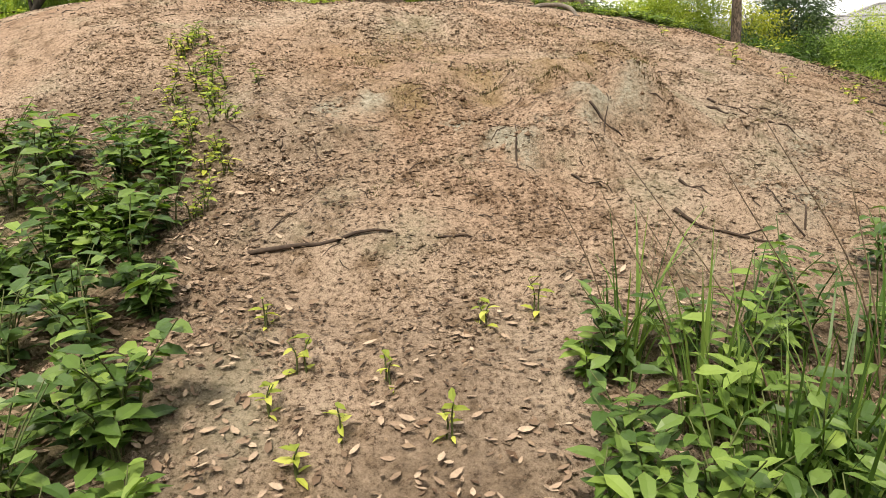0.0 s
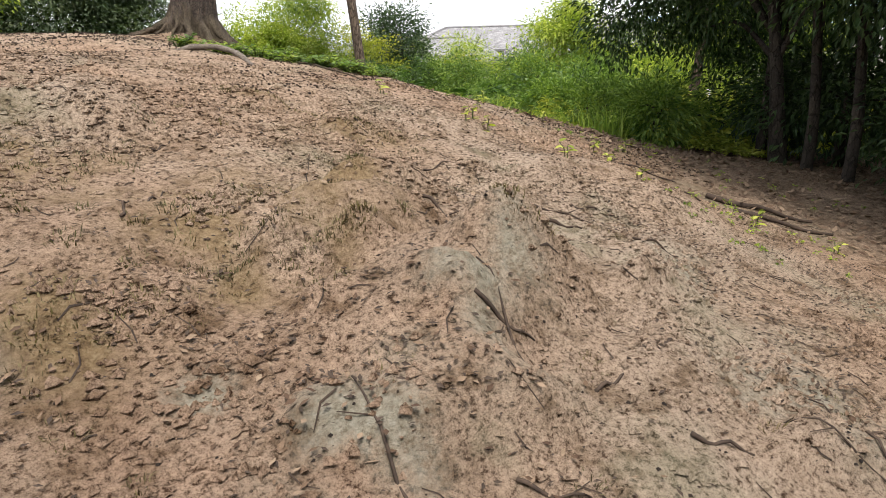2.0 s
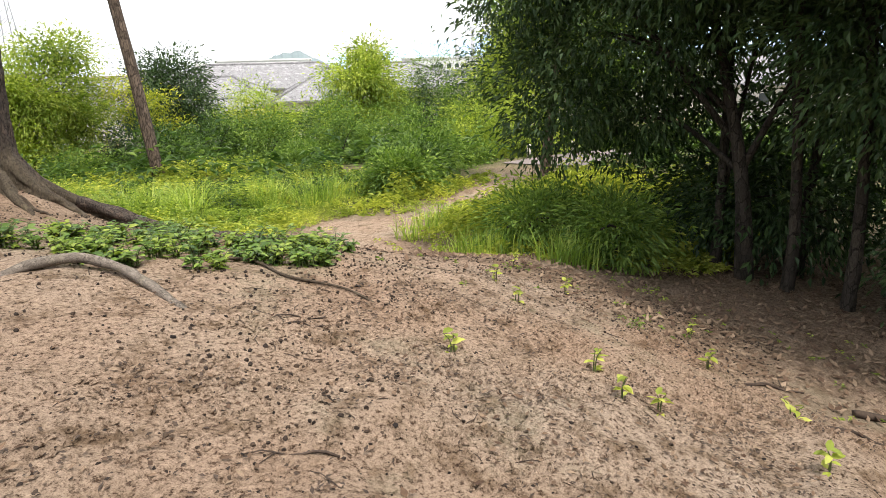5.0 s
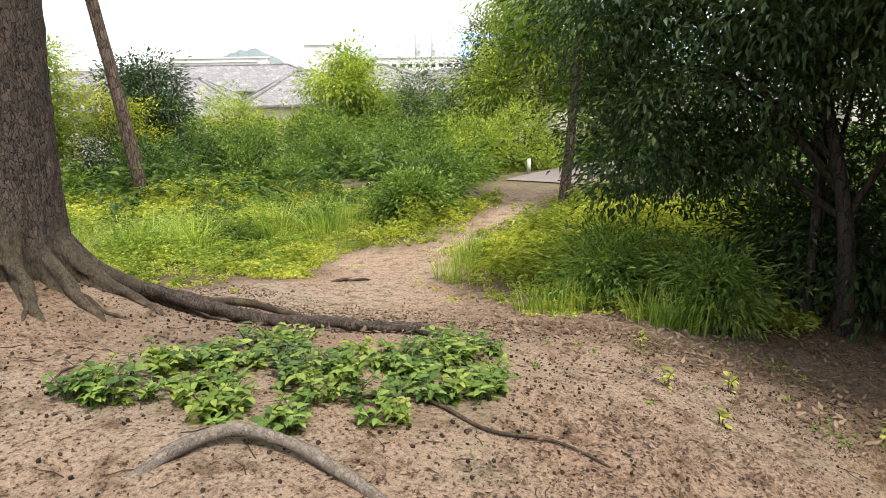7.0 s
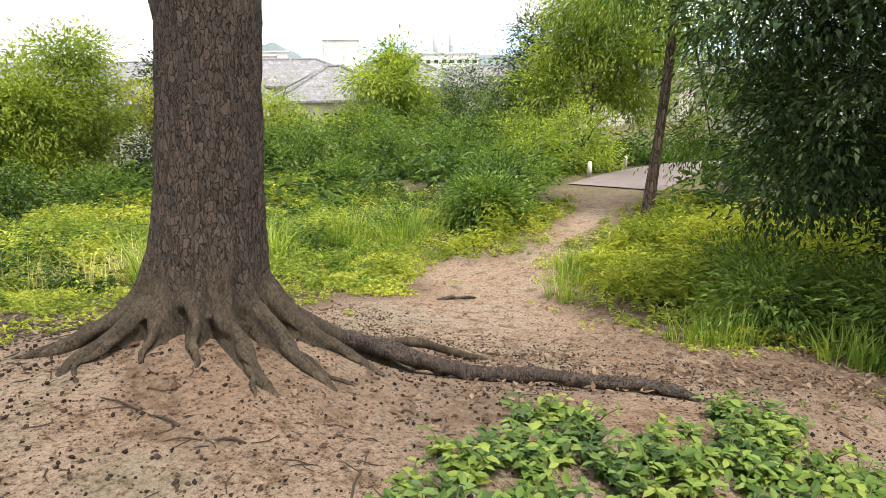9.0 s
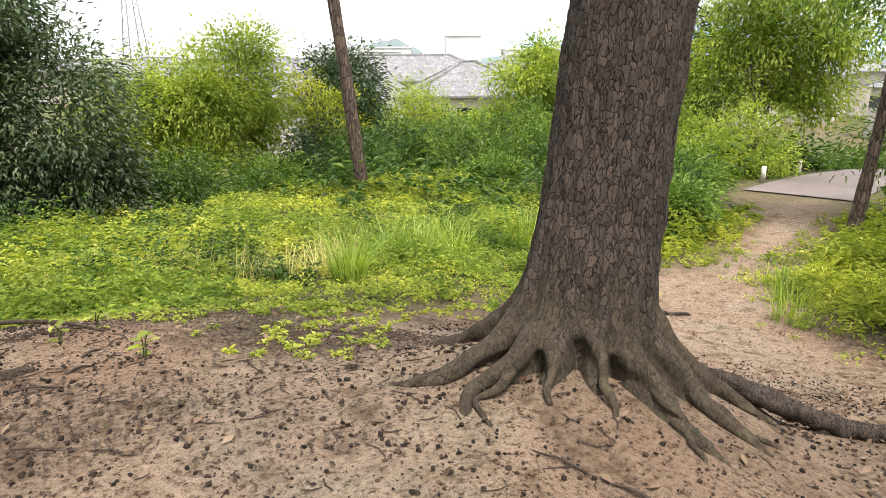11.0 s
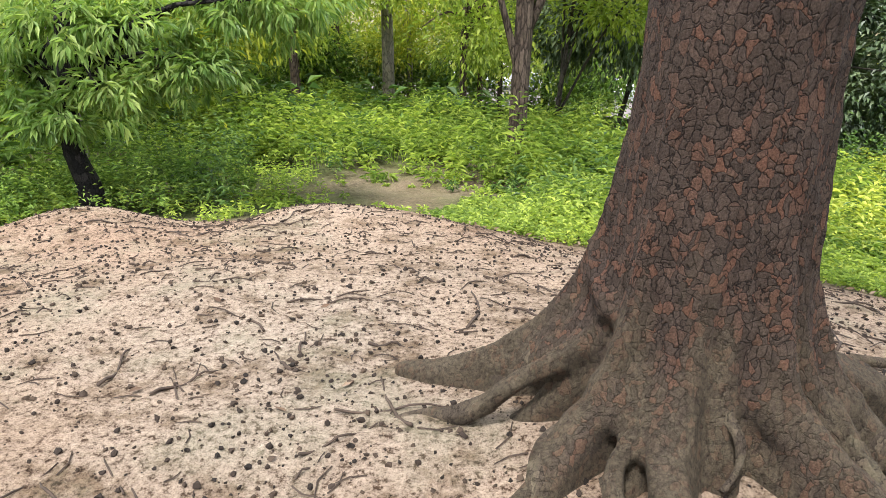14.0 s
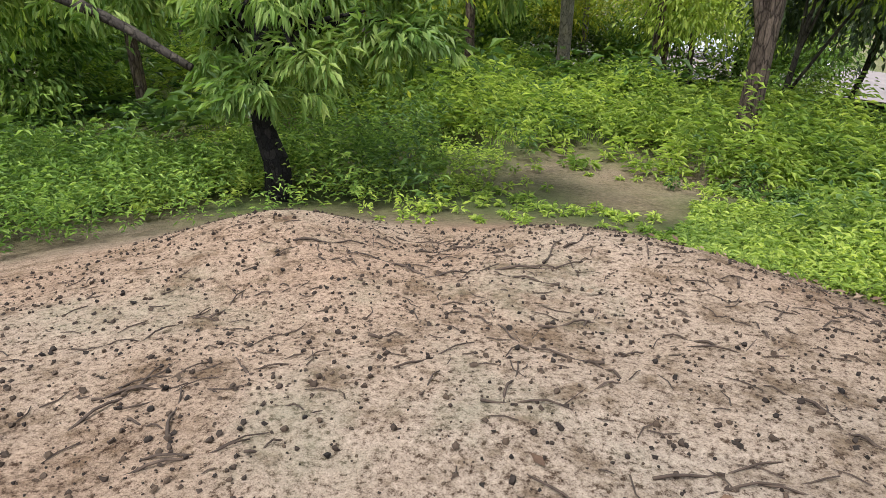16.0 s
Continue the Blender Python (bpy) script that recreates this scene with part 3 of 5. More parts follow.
    q = q.reshape(-1, 3)
    normal = np.empty(len(q) * 3)
    me.vertices.foreach_get("normal", normal)
    turn = np.arctan2(q[:, 1], q[:, 0])
    ripple = 0.010 * value_noise(turn * 13, q[:, 2] * 9, seed + 1) + 0.008 * value_noise(turn * 23, q[:, 2] * 20, seed + 2)
    q += normal.reshape(-1, 3) * ripple[:, None]
    me.vertices.foreach_set("co", q.ravel())
    over = q[:, 2] + cz - height(q[:, 0] + cx, q[:, 1] + cy)
    worn = step(0.46, 0.08, over + 0.35 * value_noise(turn * 5, q[:, 2] * 4, seed + 4) + 0.2 * value_noise(turn * 17, q[:, 2] * 13, seed + 6))
    me.attributes.new("base_wear", "FLOAT", "POINT").data.foreach_set("value", 0.9 * worn)
    me.polygons.foreach_set("use_smooth", [True] * len(me.polygons))
    if not me.materials:
        me.materials.append(bark)
    trunk = new("trunk", me)
    trunk.parent = top
    lobes = [(lean[0] * 8 + 1.6 * math.cos(a), lean[1] * 8 + 1.6 * math.sin(a), 8.2 + 0.7 * math.sin(3 * a), 1.7, 1.7, 1.2) for a in (0.3, 1.6, 2.8, 4.1, 5.3)]
    cv, cf, cc = crown_leaves(lobes, 130, 32, 0.13, 0.35, 0.4, 0.4)
    for q in range(0, 10):
        a, b = np.array([lean[0] * 7, lean[1] * 7, 7.0]), cc[q * 9]
        lv, lf = tube(bezier([a, (a + b) / 2 + np.array([0, 0, 0.3]), b], 7), np.linspace(0.09, 0.015, 7), 6, 0.2, q)
        mesh_object("branch", lv, lf, bark, top)
    mesh_object("crown", cv, cf, L_MID, top, smooth=False)
    return top


big_tree("brown_barked_tree", "tall leaning tree with cracked dark brown bark and exposed roots", (2.13, 12.52), 0.255, (0.062, -0.062), BARK_A,
         [(2.80, 1.1, 0.075, 0.0, 0.1), (3.15, 0.85, 0.075, 0.0, 0.05), (3.45, 0.45, 0.06, 0.0, 0.0), (3.85, 0.45, 0.055, 0.0, 0.0), (4.26, 0.85, 0.07, 0.0, 0.05), (4.70, 0.95, 0.06, 0.0, 0.0),
          (5.25, 1.05, 0.07, 0.0, 0.1), (5.72, 1.6, 0.08, 0.03, 0.05), (0.05, 0.9, 0.07, 0.0, -0.1), (0.9, 0.8, 0.07, 0.0, 0.1), (1.75, 0.8, 0.08, 0.0, 0.0)], 5, 0.10)
big_tree("grey_barked_tree", "tall tree with plated grey-brown bark and sprawling exposed roots", (-1.3, 14.42), 0.195, (0.01, 0.02), BARK_B,
         [(3.40, 0.8, 0.055, 0.06, 0.0), (4.00, 0.52, 0.095, 0.0, 0.0), (4.36, 0.62, 0.05, 0.0, 0.05), (4.62, 0.75, 0.072, 0.0, 0.0), (4.92, 0.28, 0.036, 0.0, 0.0), (5.35, 1.15, 0.08, 0.0, 0.3),
          (5.80, 0.5, 0.06, 0.0, 0.0), (6.05, 0.65, 0.085, 0.0, 0.0), (0.12, 1.5, 0.08, 0.02, 0.05), (0.42, 1.1, 0.075, 0.0, -0.1), (0.85, 0.9, 0.07, 0.0, 0.0), (2.98, 0.5, 0.14, 0.0, 0.0), (2.44, 0.5, 0.10, 0.0, 0.0), (1.6, 0.7, 0.08, 0.0, 0.0)], 9, 0.26)


# ---- trees and shrubs round the mound ----
def down(x, y, dz=0.0):
    return float(land(x, y)) + dz


def stem(x, y, tops, r0, r1=0.03):
    """Trunk points from the ground through the given (x, y, z)."""
    pts = [(x, y, down(x, y, -0.25))] + list(tops)
    return [(*p, r0 + (r1 - r0) * k / (len(pts) - 1)) for k, p in enumerate(pts)]


def place(x, y):
    return (x, y, down(x, y))


tree("evergreen_tree", "dense dark evergreen tree with several stems and hanging foliage", "tree", place(8.7, 7.9), stem(8.7, 7.9, [(8.6, 8.1, 2.0), (8.9, 8.8, 4.4)], 0.13),
     [(8.9, 9.7, 3.7, 1.4, 1.5, 1.6), (8.35, 10.4, 2.75, 0.7, 0.75, 1.0), (9.6, 8.2, 4.8, 2.0, 2.0, 1.5), (8.0, 9.2, 4.6, 1.1, 1.2, 1.0), (10.4, 10.2, 3.0, 1.4, 1.3, 1.4), (8.7, 11.1, 4.2, 0.9, 0.9, 1.0), (8.0, 10.6, 4.4, 0.8, 0.8, 0.7)],
     760, 44, 0.105, L_DARK, BARK_DARK, 0.42, 0.35, 0.22, 14)
# last seven lobes: canopy above the view, added to shade stems and slope
tree("evergreen_tree", "dark evergreen tree with a leaning stem, low leafy boughs and added shading canopy", "tree", place(8.0, 5.9), stem(8.0, 5.9, [(7.9, 6.0, 1.8), (7.6, 6.4, 4.2)], 0.11),
     [(7.6, 6.4, 3.5, 1.1, 1.3, 1.2), (8.3, 5.0, 1.9, 1.0, 1.1, 1.1), (9.3, 6.2, 3.4, 1.5, 1.6, 1.9), (7.2, 7.6, 4.7, 1.0, 1.1, 0.8), (7.6, 4.2, 3.0, 1.3, 1.3, 1.5), (8.0, 8.6, 4.2, 0.9, 0.9, 0.9), (7.4, 4.4, 5.6, 1.9, 2.0, 0.9), (6.6, 6.2, 5.9, 1.6, 1.7, 0.8), (8.8, 2.6, 4.6, 1.8, 1.8, 1.6), (6.3, 6.6, 4.5, 1.0, 1.2, 0.6), (6.1, 5.0, 4.4, 1.1, 1.2, 0.6), (6.5, 3.4, 4.2, 1.2, 1.2, 0.7), (7.6, 5.6, 4.2, 1.3, 1.6, 0.8)],
     2000, 44, 0.105, L_DARK, BARK_DARK, 0.42, 0.35, 0.22, 14)
for bx, by, r in ((7.9, 5.0, 0.8), (8.6, 5.6, 0.9), (8.3, 3.9, 1.0), (9.6, 7.6, 1.0), (9.8, 8.6, 1.0)):
    tree("evergreen_bush", "low dark evergreen bush in the trees' shade", "bush", place(bx, by), stem(bx, by, [(bx, by, down(bx, by, 0.5)), (bx + 0.1, by, down(bx, by, 0.9))], 0.04),
         [(bx, by, down(bx, by, 0.9), r, r, 0.8)], 110, 36, 0.12, L_DARK, BARK_DARK, 0.38, 0.5, 0.24, 6, 0.4, "evergreen bushes under the trees")
for bx, by, r in ((8.2, 9.6, 0.55), (9.2, 9.5, 0.7), (7.7, 10.5, 0.5), (8.9, 10.6, 0.6), (7.6, 9.2, 0.4), (9.8, 11.2, 0.6)):
    tree("leafy_bush", "knee-high leafy green bush beside the evergreens", "bush", place(bx, by), stem(bx, by, [(bx, by, down(bx, by, 0.25)), (bx + 0.1, by, down(bx, by, 0.5))], 0.02),
         [(bx, by, down(bx, by, 0.42), r, r, 0.42)], 90, 30, 0.10, L_MID, BARK_DARK, 0.3, 0.4, 0.2, 6, 0.4, "leafy bushes by the path")
for sx, sy, tx, ty in ((8.45, 7.4, 8.2, 7.6), (8.95, 8.35, 9.3, 8.5), (8.2, 6.75, 7.9, 6.9), (9.3, 7.4, 9.5, 7.2)):
    tree("slender_stem_tree", "slender dark stem under dense evergreen leaves", "tree", place(sx, sy), stem(sx, sy, [(sx, sy, 1.4), (tx, ty, 4.2)], 0.085, 0.04),
         [(tx + 0.4, ty, 4.4, 0.7, 0.7, 0.6)], 40, 40, 0.13, L_DARK, BARK_DARK, 0.4, 0.75, 0.25, 4, group="slender dark stems beside the mound")
tree("evergreen_tree", "broad evergreen tree behind others in deep shade", "tree", place(12.5, 7.0), stem(12.5, 7.0, [(12.5, 7, 2), (12.4, 7.4, 5)], 0.16),
     [(11.6, 6.2, 2.2, 1.8, 2.4, 2.2), (12.0, 9.0, 2.9, 1.5, 1.6, 1.8), (11.0, 4.0, 3.4, 2.2, 2.2, 2.4), (12.5, 7.5, 5.0, 2.4, 2.8, 1.8), (10.5, 2.4, 2.2, 1.8, 1.8, 2.0)],
     520, 36, 0.16, L_DARK, BARK_DARK, 0.42, 0.6, 0.36, 8)
tree("broadleaf_tree", "round dark broadleaf tree with low forked stems", "tree", place(1.2, 27.9), stem(1.2, 27.9, [(1.0, 28, 0.8), (1.6, 28.3, 3.4)], 0.13),
     [(1.9, 28.6, 3.3, 2.3, 2.3, 2.0), (4.4, 27.9, 2.1, 1.9, 2.0, 2.4), (-0.8, 28.7, 3.2, 1.7, 1.9, 1.9), (3.0, 28.5, 4.6, 2.0, 2.0, 1.3), (5.0, 27.8, 0.6, 1.1, 1.3, 1.2), (2.8, 27.2, 1.5, 0.9, 0.9, 1.1), (-2.2, 28.8, 2.6, 1.1, 1.2, 1.3)],
     1600, 42, 0.15, L_GREY, BARK_DARK, 0.42, 0.4, 0.26, 14)
for sx, sy in ((0.1, 28.4), (2.2, 28.4), (-1.0, 28.9)):
    tree("broadleaf_tree", "slim dark stem of a broadleaf tree in shade", "tree", place(sx, sy), stem(sx, sy, [(sx + 0.2, sy, 0.6), (sx + 0.6, sy + 0.3, 2.6)], 0.08),
         [(sx + 0.4, sy, 3.2, 0.9, 0.9, 0.8)], 30, 36, 0.2, L_DARK, BARK_DARK, 0.4, 0.7, 0.36, 6, group="dark broadleaf stems by the car park")
tree("feathery_tree", "airy light green tree with fine twigs", "tree", place(9.9, 30.8), stem(9.9, 30.8, [(9.9, 30.8, 1.0), (10.1, 30.8, 3.4)], 0.10),
     [(10.0, 30.8, 2.4, 2.0, 1.6, 1.7), (8.2, 31.6, 1.9, 1.8, 1.5, 1.8), (11.6, 31.0, 1.6, 1.5, 1.2, 1.7), (9.2, 30.2, 0.4, 2.0, 1.2, 1.3), (11.2, 30.8, 3.9, 1.3, 0.9, 0.7), (7.0, 31.4, 0.8, 1.5, 1.2, 1.6)],
     1300, 34, 0.145, L_LIGHT, BARK_PALE, 0.42, 0.2, 0.3, 18, 0.2)
tree("yellow_leaved_tree", "small tree with bright yellow-green leaf sprays", "tree", place(13.9, 30.5), stem(13.9, 30.5, [(13.8, 30.5, 0.6), (13.6, 30.5, 2.4)], 0.08),
     [(13.9, 30.3, 2.1, 1.1, 1.1, 0.45), (14.5, 30.4, 1.1, 1.2, 1.2, 0.35), (12.9, 30.5, 2.7, 0.7, 0.7, 0.35), (13.4, 30.2, 1.5, 0.9, 0.9, 0.35)],
     130, 30, 0.13, L_YELLOW, BARK_PALE, 0.4, 0.25, 0.26, 10, 0.1)
tree("broadleaf_tree", "compact dark green tree on the slope", "tree", place(16.4, 32.0), stem(16.4, 32.0, [(16.4, 32, 0.8), (16.4, 32, 3.0)], 0.1),
     [(16.2, 32.0, 2.3, 1.4, 1.4, 1.7), (15.0, 31.8, 2.6, 0.9, 0.9, 1.2), (15.6, 31.6, 0.4, 1.4, 1.4, 1.2)], 330, 36, 0.17, L_DARK, BARK_DARK, 0.42, 0.4, 0.32, 8)
tree("light_green_tree", "open light green tree on the slope", "tree", place(24.0, 28.6), stem(24.0, 28.6, [(24, 28.6, 0.2), (24.1, 28.7, 3.4)], 0.12),
     [(23.8, 28.6, 2.6, 1.9, 1.9, 0.9), (25.0, 28.0, 1.3, 1.9, 1.9, 0.8), (22.4, 29.2, 0.8, 1.7, 1.7, 0.8), (24.6, 28.6, 3.7, 1.2, 1.2, 0.6), (23.0, 28.8, -0.5, 1.8, 1.6, 0.9)],
     560, 38, 0.19, L_LIGHT, BARK_PALE, 0.45, 0.25, 0.34, 14, 0.15)
tree("yellow_shrub", "small yellow-leaved shrub among green bushes", "shrub", place(19.2, 31.0), stem(19.2, 31.0, [(19.2, 31, 0.2)], 0.04), [(19.2, 31.0, 1.0, 0.8, 0.8, 0.5)], 60, 32, 0.14, L_YELLOW, BARK_PALE, 0.42, 0.2, 0.24, 4)
for bx, by, bz, r, hgt, lf in (
                               (21.0, 33.0, 0.6, 1.8, 1.6, L_LIGHT), (27.5, 27.0, 1.2, 2.0, 2.2, L_MID), (24.5, 22.5, 0.8, 1.6, 1.4, L_MID), (18.6, 34.5, 0.8, 1.4, 1.4, L_MID), (25.4, 25.0, 0.8, 1.8, 1.6, L_DARK),
                               (14.3, 27.2, -0.2, 1.5, 1.2, L_DEEP), (16.0, 26.2, 0.0, 1.5, 1.3, L_MID), (17.8, 24.2, 0.0, 1.5, 1.3, L_MID), (12.0, 26.4, -0.2, 1.4, 1.0, L_DEEP), (19.2, 26.0, -0.2, 1.7, 1.5, L_DEEP),
                               (20.4, 22.4, -0.2, 1.6, 1.3, L_MID), (17.2, 28.4, -0.2, 1.6, 1.3, L_DEEP), (21.6, 25.0, -0.1, 1.6, 1.6, L_MID), (20.2, 19.6, 0.3, 1.4, 1.1, L_LIGHT), (22.6, 18.8, 0.3, 1.4, 1.2, L_LIGHT),
                               (18.4, 18.8, -0.5, 1.2, 0.7, L_MID), (9.8, 27.2, -0.4, 1.2, 0.9, L_MID), (7.4, 27.6, -0.3, 1.2, 1.1, L_DEEP), (12.6, 28.8, -0.1, 1.3, 1.2, L_DARK), (15.0, 23.6, -0.5, 1.2, 0.7, L_MID), (18.0, 21.4, -0.6, 1.2, 0.8, L_DEEP), (12.7, 16.9, 0.15, 0.75, 0.45, L_MID), (14.2, 17.6, 0.1, 0.9, 0.55, L_DEEP), (16.2, 18.6, 0.0, 1.1, 0.8, L_MID)):
    tree("bush", "leafy green bush on the overgrown slope", "bush", place(bx, by), stem(bx, by, [(bx, by, bz - 0.3), (bx + 0.2, by, bz + 0.3)], 0.05),
         [(bx, by, bz + 0.35, r, r, 1.25 * hgt), (bx + 0.7 * r, by - 0.3, bz - 0.3, 0.7 * r, 0.7 * r, 0.7 * hgt), (bx - 0.6 * r, by + 0.2, bz - 0.2, 0.7 * r, 0.7 * r, 0.8 * hgt)], 330, 30, 0.125, lf, BARK_DARK, 0.42, 0.25, 0.2, 6, 0.5, "bushes on the slope")
tree("pine_tree", "tall dark conifer beyond the path", "tree", place(29.2, 23.6), stem(29.2, 23.6, [(29.2, 23.6, 1.0), (29.3, 23.6, 5.0)], 0.16),
     [(29.2, 23.6, 1.4, 2.2, 2.2, 1.0), (29.0, 23.8, 3.2, 2.0, 2.0, 0.9), (29.4, 23.6, 4.8, 1.4, 1.4, 0.7), (27.8, 24.6, 0.2, 1.6, 1.6, 1.2)], 420, 34, 0.2, L_DARK, BARK_PINE, 0.3, 0.3, 0.36, 10)
tree("light_green_tree", "tall airy light green tree beyond the path", "tree", place(27.0, 20.2), stem(27.0, 20.2, [(27, 20.2, 1), (27, 20, 5)], 0.14),
     [(26.6, 20.4, 4.2, 2.4, 2.4, 1.3), (28.0, 19.2, 2.4, 2.2, 2.2, 1.3), (25.4, 21.2, 2.6, 1.6, 1.6, 1.2), (27.6, 18.0, 4.4, 2.2, 2.2, 1.4), (26.4, 20.0, 6.0, 2.4, 2.4, 1.2)], 760, 36, 0.19, L_LIGHT, BARK_PALE, 0.4, 0.3, 0.4, 14, 0.2)
tree("slender_tree", "slender tree with drooping pale green sprays", "tree", place(14.6, 13.9), stem(14.6, 13.9, [(14.9, 13.8, 2.6), (15.2, 13.7, 7.0)], 0.14, 0.08),
     [(15.4, 13.2, 4.6, 1.7, 1.7, 0.9), (16.4, 12.4, 3.2, 1.8, 1.8, 0.9), (14.6, 14.8, 5.2, 1.4, 1.4, 0.8), (17.0, 13.4, 1.8, 1.5, 1.5, 0.8), (15.0, 13.6, 6.6, 1.6, 1.6, 0.9)], 420, 32, 0.14, L_MID, BARK_PINE, 0.28, 0.5, 0.34, 12, 0.2, fork=10)
tree("pole_tree", "thin leaning tree trunk with grey-brown furrowed bark", "tree", place(10.45, 24.1), stem(10.45, 24.1, [(10.36, 24.35, 1.8), (10.2, 24.8, 5.2), (9.9, 25.3, 9.5)], 0.185, 0.13),
     [(9.6, 25.6, 10.2, 1.8, 1.8, 1.0), (10.2, 25.0, 9.4, 1.2, 1.2, 0.8)], 120, 34, 0.15, L_MID, BARK_PINE, 0.4, 0.4, 0.34, 8, fork=12)
tree("light_green_tree", "young tree with layered yellow-green sprays", "tree", place(-2.2, 25.6), stem(-2.2, 25.6, [(-2.2, 25.6, 1.0), (-2.0, 25.4, 3.6)], 0.075),
     [(-0.7, 24.8, 3.8, 1.2, 1.0, 0.4), (-1.4, 25.3, 2.8, 1.2, 1.0, 0.35), (-1.6, 25.4, 4.6, 1.4, 1.2, 0.4), (-3.2, 25.8, 3.6, 1.1, 1.0, 0.4), (-0.6, 25.2, 5.2, 1.2, 1.1, 0.4)], 260, 34, 0.13, L_LIGHT, BARK_DARK, 0.42, 0.25, 0.27, 12, 0.1)
tree("furrowed_trunk_tree", "straight tree with coarse furrowed bark among low shrubs", "tree", place(-2.67, 23.0), stem(-2.67, 23.0, [(-2.67, 23, 2.2), (-2.67, 23.1, 7.5)], 0.16, 0.11),
     [(-2.6, 23.2, 5.6, 1.6, 1.6, 0.7), (-3.6, 23.0, 4.4, 1.2, 1.2, 0.5), (-1.6, 23.4, 4.6, 1.2, 1.2, 0.5), (-2.6, 23.2, 7.6, 2.0, 2.0, 1.0)], 260, 34, 0.14, L_LIGHT, BARK_PINE, 0.4, 0.3, 0.3, 12, 0.1)
tree("pale_trunk_tree", "tall tree with a pale grey trunk in the wood", "tree", place(-7.7, 32.4), stem(-7.7, 32.4, [(-7.7, 32.4, 3), (-7.8, 32.4, 8)], 0.19, 0.13),
     [(-7.7, 32.4, 6.2, 2.2, 2.2, 1.0), (-6.4, 31.6, 4.6, 1.8, 1.6, 0.7), (-9.2, 32.2, 4.4, 1.7, 1.7, 0.7), (-7.6, 31.6, 3.0, 1.6, 1.3, 0.6)], 300, 34, 0.16, L_LIGHT, BARK_PALE, 0.4, 0.3, 0.34, 12, 0.1)
tree("charred_oak", "small oak with a blackened trunk and drooping long leaves", "tree", place(-6.7, 18.4), stem(-6.7, 18.4, [(-6.62, 18.38, 1.35), (-6.74, 18.4, 1.85), (-6.6, 18.5, 3.2)], 0.14, 0.075),
     [(-6.6, 18.15, 2.2, 0.35, 0.3, 0.28), (-6.1, 18.4, 2.4, 0.45, 0.4, 0.35), (-5.5, 18.8, 2.6, 0.5, 0.45, 0.35), (-7.1, 18.5, 2.45, 0.45, 0.45, 0.4), (-6.5, 18.7, 3.0, 1.1, 1.1, 0.45), (-7.9, 18.2, 2.9, 0.7, 0.7, 0.4), (-5.0, 19.4, 3.2, 0.9, 0.9, 0.4)],
     620, 20, 0.135, L_OAK, CHAR, 0.24, 0.8, 0.045, 14, 0.2, fork=9)
arch_tree = tree("arching_tree", "dark tree with a long arching limb over weeds", "tree", place(-10.4, 17.0), stem(-10.4, 17.0, [(-10.2, 17.0, 2.0), (-9.4, 17.2, 3.4)], 0.13, 0.07),
     [(-9.6, 17.6, 3.8, 1.4, 1.4, 0.6), (-8.4, 18.2, 3.6, 1.0, 1.0, 0.5), (-10.4, 18.6, 3.0, 1.4, 1.4, 0.8), (-9.0, 16.0, 4.0, 1.0, 1.0, 0.5)], 420, 22, 0.16, L_OAK, BARK_DARK, 0.25, 0.7, 0.05, 8, 0.2, fork=9)
av, af = tube(bezier([(-9.4, 17.2, 3.4), (-8.6, 17.4, 3.1), (-7.6, 17.6, 2.75), (-6.9, 17.8, 2.35)], 14), np.linspace(0.07, 0.035, 14), 8, 0.3, 4)
mesh_object("limb", av - np.array(place(-10.4, 17.0)), af, BARK_DARK, arch_tree)

for bx, by in ((-14.5, 35.5), (-12.0, 36.2), (-9.8, 36.4), (-7.8, 36.8), (-6.4, 36.2), (-3.0, 36.6), (-1.7, 36.2), (-16.5, 30.5), (-11.0, 33.2), (-13.4, 27.5), (-17.5, 25.5), (-18.0, 20.5), (-14.2, 21.0)):
    z0 = down(bx, by)
    tree("thicket_bush", "deep green thicket bush at the back of the wood", "bush", place(bx, by), stem(bx, by, [(bx, by, z0 + 0.5), (bx + 0.2, by, z0 + 1.2)], 0.05),
         [(bx, by, z0 + 1.1, 1.5, 1.3, 1.1), (bx + 0.8, by + 0.3, z0 + 1.9, 1.0, 0.9, 0.7)], 150, 30, 0.17, L_MID, BARK_DARK, 0.4, 0.3, 0.3, 6, 0.4, "thicket behind the wood")

# the wood behind: tall trunks with thin crowns
wood = np.random.default_rng(21)
WOOD = [(-8.8, 28.2), (-4.4, 33.5), (-11.5, 30.0), (-12.4, 21.9), (-14.5, 26.0), (-16.5, 22.0), (-10.5, 35.5), (-3.2, 37.0), (-6.2, 38.5), (-14.0, 33.0), (-18.5, 29.0), (-9.4, 24.6), (-17.0, 36.0), (-21.0, 24.0), (-13.0, 39.0), (-20.0, 33.0), (-16.0, 17.5), (-20.0, 18.0), (-4.8, 29.6), (-1.5, 40.0), (-8.0, 36.0), (-5.2, 34.6), (-11.5, 26.6), (-9.0, 40.0), (-12.0, 36.0), (-15.0, 30.0), (-6.4, 41.0), (-10.4, 31.8), (-12.5, 24.0), (-9.4, 21.4)]
